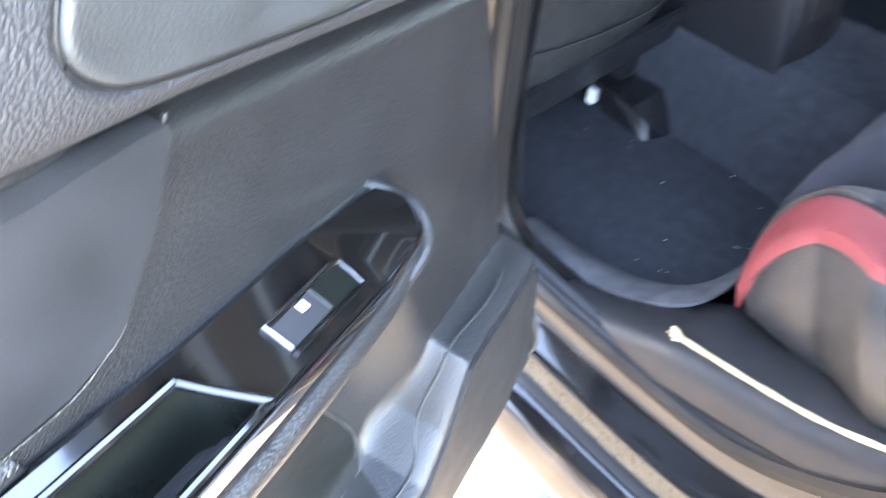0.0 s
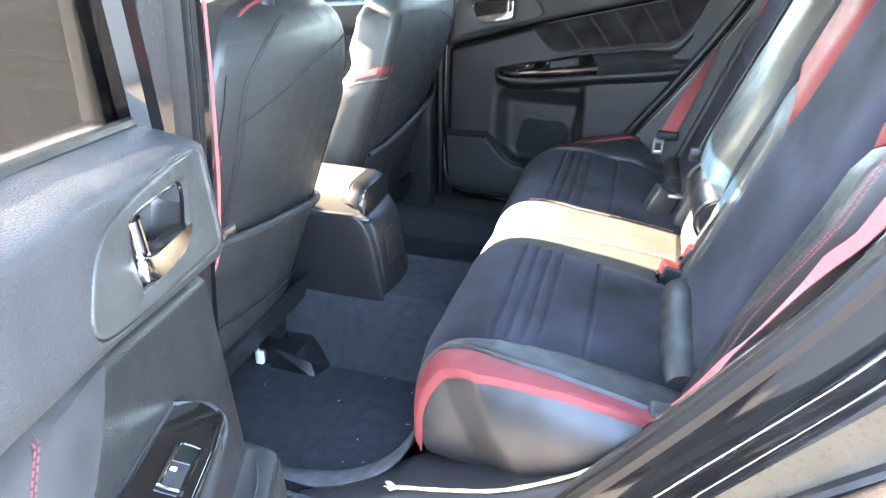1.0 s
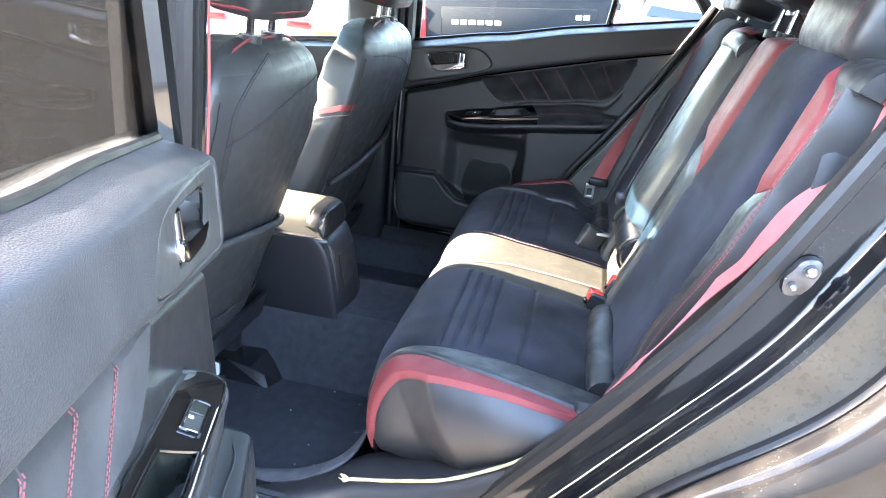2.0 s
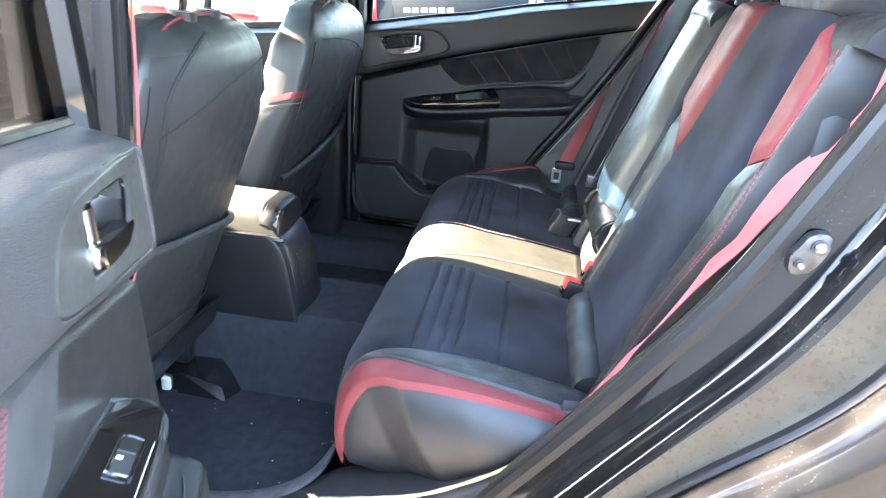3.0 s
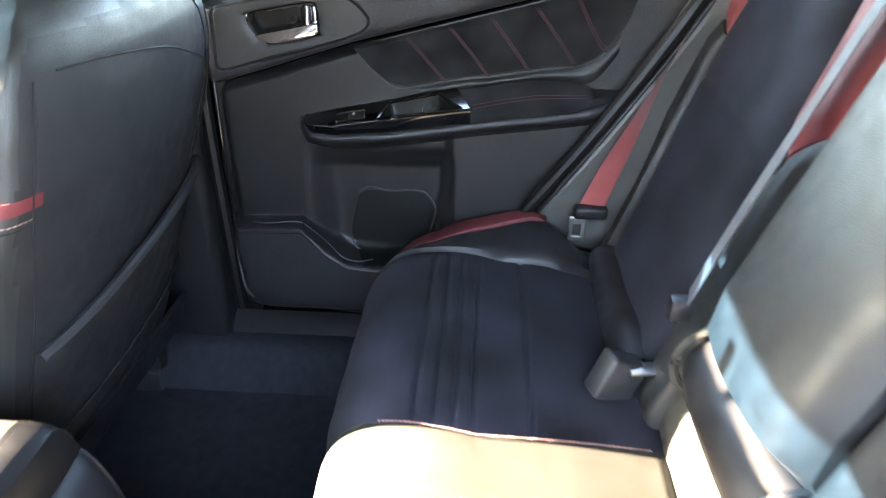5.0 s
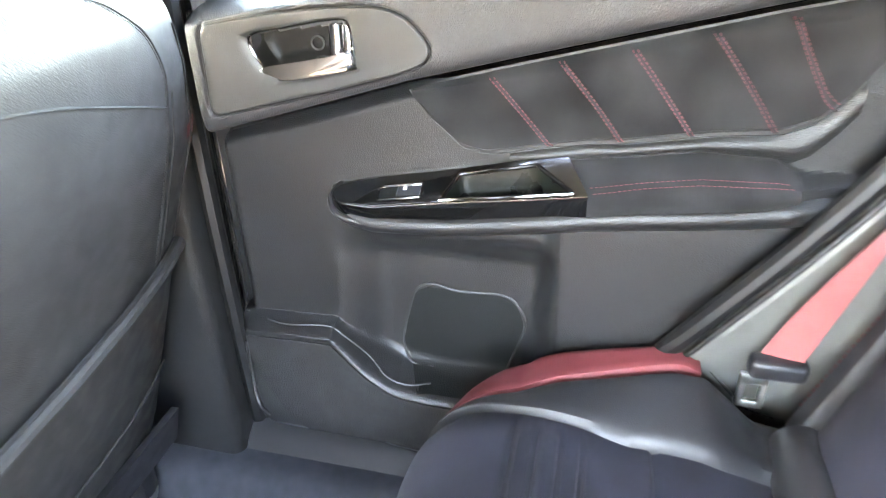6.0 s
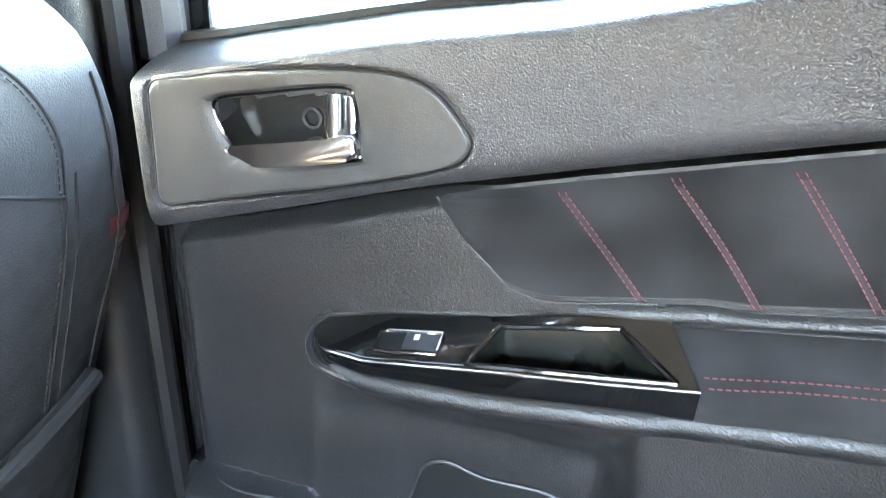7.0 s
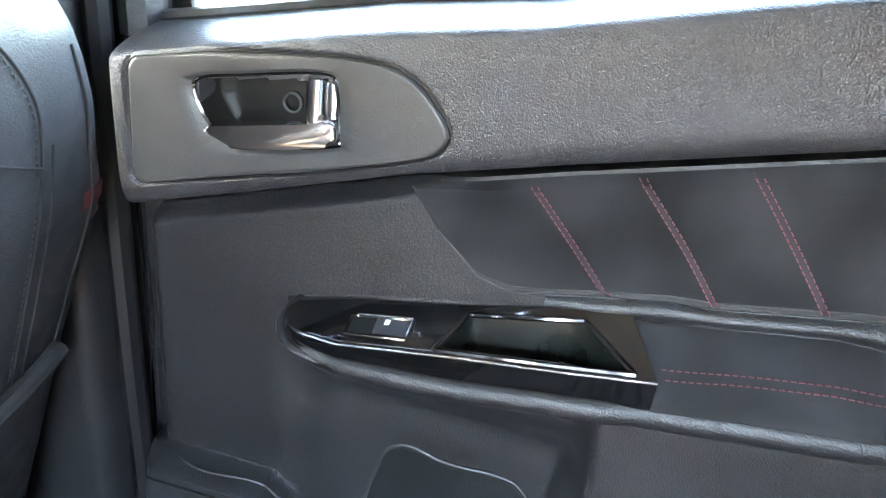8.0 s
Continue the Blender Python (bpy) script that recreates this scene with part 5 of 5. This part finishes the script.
vent = sheet([[V(float(np.interp(z, [.455, .60, .645, .662], [.124, .098, .080, .055])) + .0075 - .5 * (y + .09) ** 2, y, z) for y in np.linspace(-.140, -.040, 8)] for z in np.linspace(.535, .612, 8)], .004, V(-1, 0, 0))
part("rear_vent", vent, SWITCH, con, "dark panel set in the console's rear")
part("edge_ridge", tube(smooth_line([(.110, -.158, .46), (.092, -.160, .58), (.075, -.160, .64), (.03, -.175, .655), (-.30, -.182, .655)], 6), .007, 8), SATIN, con)
lid = []
for x in np.linspace(-.42, .062, 26):
    u = (x + .42) / .482
    row = []
    for y in np.linspace(-.168, -.012, 18):
        w = (y + .09) / .078
        z = .712 + .016 * (1 - abs(w) ** 4) - .008 * sst(.90, 1.0, u) - .02 * abs(w) ** 8
        row.append(V(x, y, z))
    lid.append(row)
lid_ob = part("armrest_lid", sheet(lid, .055, V(0, 0, -1)), LEATHER_SUNLIT, con, "padded leather armrest lid")
lip_rows = []
for y in np.linspace(-.170, -.010, 20):
    w = (y + .09) / .078
    zt = .7125 + .016 * (1 - abs(w) ** 4) - .02 * abs(w) ** 8
    lip_rows.append([V(x - .9 * (y + .09) ** 2, y, z) for x, z in ((.030, zt - .004), (.034, zt), (.052, zt - .003), (.066, zt - .010), (.072, zt - .022), (.072, .664))])
part("lid_lip", sheet(lip_rows, .008, V(-1, 0, 0)), RUBBER, lid_ob, "black rear edge of the lid")

# ---- belts and buckles ----
def webbing(line, w, across, name, parent, material, thick=.0016):
    pts = smooth_line(line, 8)
    a = across if isinstance(across, list) else [across] * 2
    rows = []
    for i, p in enumerate(pts):
        f = i / (len(pts) - 1) * (len(a) - 1)
        j = min(int(f), len(a) - 2)
        q = a[j].lerp(a[j + 1], f - j).normalized()
        k = w if not isinstance(w, list) else float(np.interp(i / (len(pts) - 1) * (len(w) - 1), range(len(w)), w))
        rows.append([p - q * k / 2, p - q * k / 6, p + q * k / 6, p + q * k / 2])
    n = (pts[1] - pts[0]).cross(a[0])
    return part(name, sheet(rows, thick, n), material, parent)


fb = thing("seat_belt", (.70, .575, .66), "red seat belt with steel tongue hanging at the far seat", "seat belt", "rear seat belts")
webbing([(.714, .576, .712), (.737, .576, .778), (.771, .574, .868), (.805, .574, .958), (.83, .586, 1.01)], .041, [V(.78, -.20, -.30), V(.10, .95, -.2)], "webbing", fb, RED_CLOTH)
part("tongue_grip", joined([box((.684, .562, .694), (.746, .587, .720), .008, 3)]), TRIM, fb, "black moulded tongue grip")
tg = joined([box((.678 + a, .568, .650 + c), (.678 + b, .574, .650 + d), .001) for a, b, c, d in ((0, .007, .002, .046), (.023, .030, .002, .046), (0, .030, 0, .010), (0, .030, .034, .048))])
part("tongue", tg, STEEL, fb, "steel buckle tongue")
nb = thing("seat_belt", (.72, -.66, .64), "red seat belt running down the near edge of the backrest", "seat belt", "rear seat belts")
webbing([(.716, -.655, .655), (.741, -.655, .692), (.771, -.655, .757), (.788, -.653, .784), (.807, -.652, .817), (.836, -.652, .873), (.856, -.652, .912), (.875, -.653, .951), (.893, -.654, .997), (.911, -.655, 1.029), (.934, -.655, 1.062), (.965, -.655, 1.115), (.990, -.657, 1.185), (1.02, -.66, 1.28)],
        [.020, .022, .018, .012, .013, .018, .026, .036, .045, .047, .047, .047, .047, .047],
        [V(0.40, -0.90, 0.19), V(0.40, -0.90, 0.19), V(0.10, -0.92, 0.39), V(-0.09, -0.90, 0.43), V(-0.04, -0.96, 0.27), V(0.14, -0.99, 0.03), V(0.32, -0.92, -0.21), V(0.44, -0.82, -0.36), V(0.52, -0.73, -0.44), V(0.50, -0.72, -0.48), V(0.48, -0.71, -0.51), V(0.48, -0.71, -0.51), V(0.48, -0.71, -0.51)], "webbing", nb, RED_CLOTH)
part("anchor", joined([box((.690, -.675, .632), (.735, -.640, .662), .007, 3), tube([(.70, -.66, .645), (.66, -.665, .632)], .010, 10)]), TRIM, nb, "black belt anchor")
db = thing("seat_belt", (-.03, -.664, .38), "red front seat belt on the pillar", "seat belt", "front seat belts")
webbing([(-.030, -.664, .38), (-.024, -.668, .60), (.014, -.677, .73), (.045, -.682, .80), (.060, -.682, .90), (.065, -.682, .96), (.073, -.682, 1.10), (.078, -.682, 1.30)], [.018, .012, .006, .005, .006, .006, .005, .005], V(.25, 1, 0), "webbing", db, RED_CLOTH)
part("tongue", box((.050, -.678, .826), (.058, -.646, .842), .003), STEEL, db, "plated belt tongue")
cb = thing("seat_belt", (.80, .13, .72), "black centre seat belt lying along the backrest", "seat belt", "rear seat belts")
webbing([(.770, .150, .80), (.805, .155, .90), (.85, .16, 1.02), (.90, .165, 1.15), (.935, .16, 1.22)], .040, V(.3, .95, 0), "webbing", cb, BLACK_CLOTH)
part("tongue", box((.748, .140, .770), (.774, .160, .80), .003), STRIKER, cb, "plated belt tongue")


def buckle(x, y, z, rz, tilt, label):
    b = thing("belt_buckle", (x, y, z - .03), label, "belt buckle", "belt buckles")
    m = pose(x, y, z, 0, tilt, rz)
    bm1 = box((-.045, -.017, -.030), (.045, .017, .012), .006, 3)
    bmesh.ops.transform(bm1, matrix=m, verts=bm1.verts)
    part("body", bm1, TRIM, b, "black plastic buckle body")
    bm2 = box((-.049, -.0125, -.010), (-.016, .0125, .0145), .004, 3)
    bmesh.ops.transform(bm2, matrix=m, verts=bm2.verts)
    part("button", bm2, RED_PLASTIC, b, "red release button")
    bm3 = box((-.051, -.010, -.022), (-.044, .010, -.013), .001)
    bmesh.ops.transform(bm3, matrix=m, verts=bm3.verts)
    part("slot", bm3, GLOSS, b)
    return b


buckle(.752, -.186, .640, 6, 14, "black belt buckle with red button beside the centre panel")
buckle(.792, -.170, .668, -4, 20, "second black belt buckle with red button against the armrest")
pb = thing("belt_buckle", (.70, .175, .60), "grey plastic belt buckle standing beside the far seat", "belt buckle", "belt buckles")
bm = box((-.03, -.018, -.03), (.03, .018, .035), .006, 3)
bmesh.ops.transform(bm, matrix=pose(.705, .178, .650, 0, 25, 20), verts=bm.verts)
part("body", bm, SATIN, pb)
bm = box((.0, -.012, .030), (.05, .012, .036), .001)
bmesh.ops.transform(bm, matrix=pose(.715, .168, .640, 0, 5, 10), verts=bm.verts)
part("tongue", bm, STEEL, pb)

# ---- loose things ----
cord = thing("cord", (.35, -.735, .44), "pale frayed cord lying along the sill", "cord")
cl = smooth_line([(.338, -.715, .458), (.43, -.720, .484), (.51, -.723, .513), (.60, -.726, .570), (.65, -.728, .615), (.69, -.730, .66)], 10)
part("strand", tube(cl, .0031, 8, taper=lambda t: 1 + .12 * math.sin(60 * t)), CORD, cord)
fr = bmesh.new()
for i in range(26):
    a, b = random.uniform(0, 6.28), random.uniform(.004, .016)
    p = V(.340, -.715, .456)
    tube([p, p + V(-.010 - random.random() * .012, math.cos(a) * b * .6, abs(math.sin(a)) * b * .5)], .0009, 4, fr)
part("fray", fr, CORD, cord)
wh = finish("card_slip", box((-.170, -.300, .297), (-.150, -.268, .330), .004), WHITE_PLASTIC)
tagged(wh, "small white plastic piece under the front seat", "plastic piece")
crumbs = bmesh.new()
for i in range(14):
    x, y = random.uniform(-.12, .28), random.uniform(-.55, -.26)
    s = random.uniform(.0006, .0016)
    box((x, y, .2975), (x + s, y + s, .2975 + s), bm=crumbs)
tagged(finish("crumbs", crumbs, WHITE_PLASTIC), "tiny pale crumbs on the floor mat", "crumbs", kind="stuff")


# ---- parked vehicles and planting beyond the far side ----
def vehicle(name, m, paint, label, length, width, height, bonnet, lamps, category="car"):
    v = thing(name, (0, 0, 0), label, category, "parked vehicles")
    L, W, H = length, width, height
    body = []
    prof = [(0, .30), (.0, bonnet * .75), (.06, bonnet * .95), (.26, bonnet), (.34, bonnet + .02), (.44, H), (.70, H), (.84, bonnet + .10), (.97, bonnet + .05), (1.0, bonnet * .7), (1.0, .30)]
    line = smooth_line([(L * a, 0, z) for a, z in prof], 5)
    for w in (-1, -.97, -.85, -.5, 0, .5, .85, .97, 1):
        tuck = {1: .16, .97: .05, .85: .01}.get(abs(w), 0)
        body.append([V(p.x + (tuck * .6 if p.x < L / 2 else -tuck * .6), w * W / 2 * (1 if p.z < bonnet else 1 - .22 * (p.z - bonnet) / (H - bonnet)), p.z - tuck * .5 * (p.z > .5)) for p in line])
    part("body", sheet(body), paint, v)
    for s in (-1, 1):
        sd = [[V(lerp(p0, p1, u), s * W / 2 * .985, z) for u in np.linspace(0, 1, 6)] for z, p0, p1 in ((.30, 0, L), (bonnet * .8, .0, L))]
        part("side", sheet(sd), paint, v)
        part("side_window", plate([(L * .36, bonnet + .04), (L * .45, H - .06), (L * .69, H - .06), (L * .80, bonnet + .10)], s * W * .46, s * W * .455), GLOSS, v)
        part("lamp", box((-.03, s * W * .33 - .16, bonnet * .68), (.06, s * W * .33 + .16, bonnet * .86), .03, 3), lamps, v, "lamp lens")
        for a in (.18, .80):
            part("wheel", tube([(L * a, s * (W / 2 - .2), .33), (L * a, s * W / 2, .33)], .33, 24), TYRE, v)
    part("windscreen", sheet([[V(L * .345, y, bonnet + .05), V(L * .435, y * .85, H - .05)] for y in np.linspace(-W * .42, W * .42, 5)], .01, V(-1, 0, .5)), GLOSS, v)
    part("lower_grille", box((-.02, -W * .30, .36), (.03, W * .30, .52), .02), TRIM, v)
    v.matrix_basis = m
    for o in v.children:
        o.matrix_parent_inverse = Matrix.Identity(4)
    return v


white_car = vehicle("parked_car", pose(-1.75, 3.1, 0, 0, 0, 97), WHITE_PAINT, "white car parked close beyond the far side", 4.4, 1.78, 1.48, .98, AMBER)
for s in (-1, 1):
    red_lamp = part("lamp", box((-.006, s * .31 - .10, .800), (.10, s * .31 + .10, .885), .03, 3), RED_LENS, white_car, "red lamp lens")
    red_lamp.matrix_parent_inverse = Matrix.Identity(4)
vehicle("parked_car", pose(1.75, 5.3, 0, 0, 0, 84), SILVER_PAINT, "silver car parked beside the pickup", 4.3, 1.76, 1.5, 1.0, AMBER)
vehicle("parked_car", pose(-4.4, 3.4, 0, 0, 0, 92), WHITE_PAINT, "second white car parked farther along", 4.4, 1.78, 1.5, .98, RED_LENS)


def pickup():
    p = thing("pickup", (0, 0, 0), "dark pickup with its tailgate towards the car", "pickup", "parked vehicles")
    part("tailgate", box((-.78, 0, .68), (.78, .06, 1.20), .025, 3), DARK_PAINT, p, "dark blue-black tailgate")
    part("tailgate_panel", box((-.62, -.012, .88), (.62, .004, 1.10), .008), DARK_PAINT, p)
    part("bed", box((-.80, .03, .55), (.80, 1.9, 1.16), .03), DARK_PAINT, p)
    part("cab", box((-.74, 1.9, .55), (.74, 3.6, 1.78), .16, 4), DARK_PAINT, p)
    part("cab_window", box((-.60, 1.885, 1.22), (.60, 1.905, 1.62), .03), GLOSS, p)
    part("bonnet", box((-.76, 3.5, .5), (.76, 5.0, 1.15), .10, 4), DARK_PAINT, p)
    part("bumper", box((-.86, -.16, .46), (.86, .0, .62), .03, 3), CHROME, p, "bright rear bumper")
    part("bumper_step", box((-.40, -.18, .60), (.40, -.02, .64), .01), TRIM, p)
    for s in (-1, 1):
        part("tail_lamp", box((s * .80 - .05, -.02, .74), (s * .80 + .05, .06, 1.10), .015), RED_LENS, p, "red tail lamp")
        part("wheel", tube([(s * .80, .9, .38), (s * .58, .9, .38)], .38, 24), TYRE, p)
        part("wheel", tube([(s * .80, 4.2, .38), (s * .58, 4.2, .38)], .38, 24), TYRE, p)
    for i in range(6):
        part("lettering", box((-.53 + i * .07, -.016, .965), (-.53 + i * .07 + .052, -.010, 1.000), .002), LETTER, p, "pale lettering bar")
    for i in range(2):
        part("lettering", box((.46 + i * .06, -.016, 1.02), (.46 + i * .06 + .045, -.010, 1.055), .002), LETTER, p, "pale lettering bar")
    part("licence_plate", box((-.15, -.172, .50), (.15, -.16, .60), .004), WHITE_PLASTIC, p)
    p.matrix_basis = pose(.10, 4.1, -.02, 0, -5, 0)
    for o in p.children:
        o.matrix_parent_inverse = Matrix.Identity(4)


pickup()


def shrub(x, y, r, seed):
    rnd = random.Random(seed)
    s = thing("shrub", (x, y, 0), "low green shrub in a mulch bed", "shrub", "shrubs")
    st = bmesh.new()
    lv = bmesh.new()
    for i in range(14):
        a, t = rnd.uniform(0, 6.28), rnd.uniform(.3, 1)
        tip = V(x + math.cos(a) * r * t, y + math.sin(a) * r * t, .15 + r * rnd.uniform(.6, 1.3))
        tube([(x, y, 0), V(x, y, .1).lerp(tip, .5) + V(0, 0, .05), tip], .008, 5, st, taper=lambda u: 1 - .7 * u)
        for j in range(70):
            p = V(x, y, .1).lerp(tip, rnd.uniform(.3, 1.05)) + V(rnd.gauss(0, .06), rnd.gauss(0, .06), rnd.gauss(0, .05))
            d = V(rnd.gauss(0, 1), rnd.gauss(0, 1), rnd.gauss(.4, 1)).normalized() * rnd.uniform(.02, .04)
            e = d.cross(V(rnd.random(), rnd.random(), rnd.random())).normalized() * d.length * .4
            f = [lv.verts.new(q) for q in (p, p + d * .5 + e, p + d, p + d * .5 - e)]
            lv.faces.new(f)
    part("stems", st, MULCH, s)
    part("leaves", lv, LEAF, s)


rows = [[V(x, y, .02 + .05 * noise.noise(V(x * 2, y * 2, 0)) + .10 * sst(8.0, 8.4, y)) for x in np.linspace(-9, 9, 60)] for y in np.linspace(7.9, 12, 16)]
setting("mulch_bed", sheet(rows, .1, V(0, 0, -1)), MULCH, "brown mulch bed at the edge of the parking lot", "planting bed")
for i in range(9):
    shrub(-7 + i * 1.7 + random.uniform(-.4, .4), 9.2 + random.uniform(-.5, .6), .55, i)
rows = [[V(x, 14 + .4 * noise.noise(V(x * .3, 1, 0)), z) for x in np.linspace(-30, 30, 40)] for z in (0, 1.2, 2.4)]
BLOCK = mat("pale block wall", (.27, .265, .26), .9, grain=.5, grain_scale=40)
setting("backdrop", sheet(rows, .2, V(0, 1, 0)), BLOCK, "pale wall far behind the parked cars", "wall")
# Unseen wall added on the near side; it dims sky reflections in the car.
rows = [[V(x, -4.6, z) for x in np.linspace(-30, 30, 12)] for z in (0, 1.0, 1.95)]
setting("wall_near", sheet(rows, .2, V(0, -1, 0)), BLOCK, "unseen plain wall added on the near side to cut sky light", "wall")
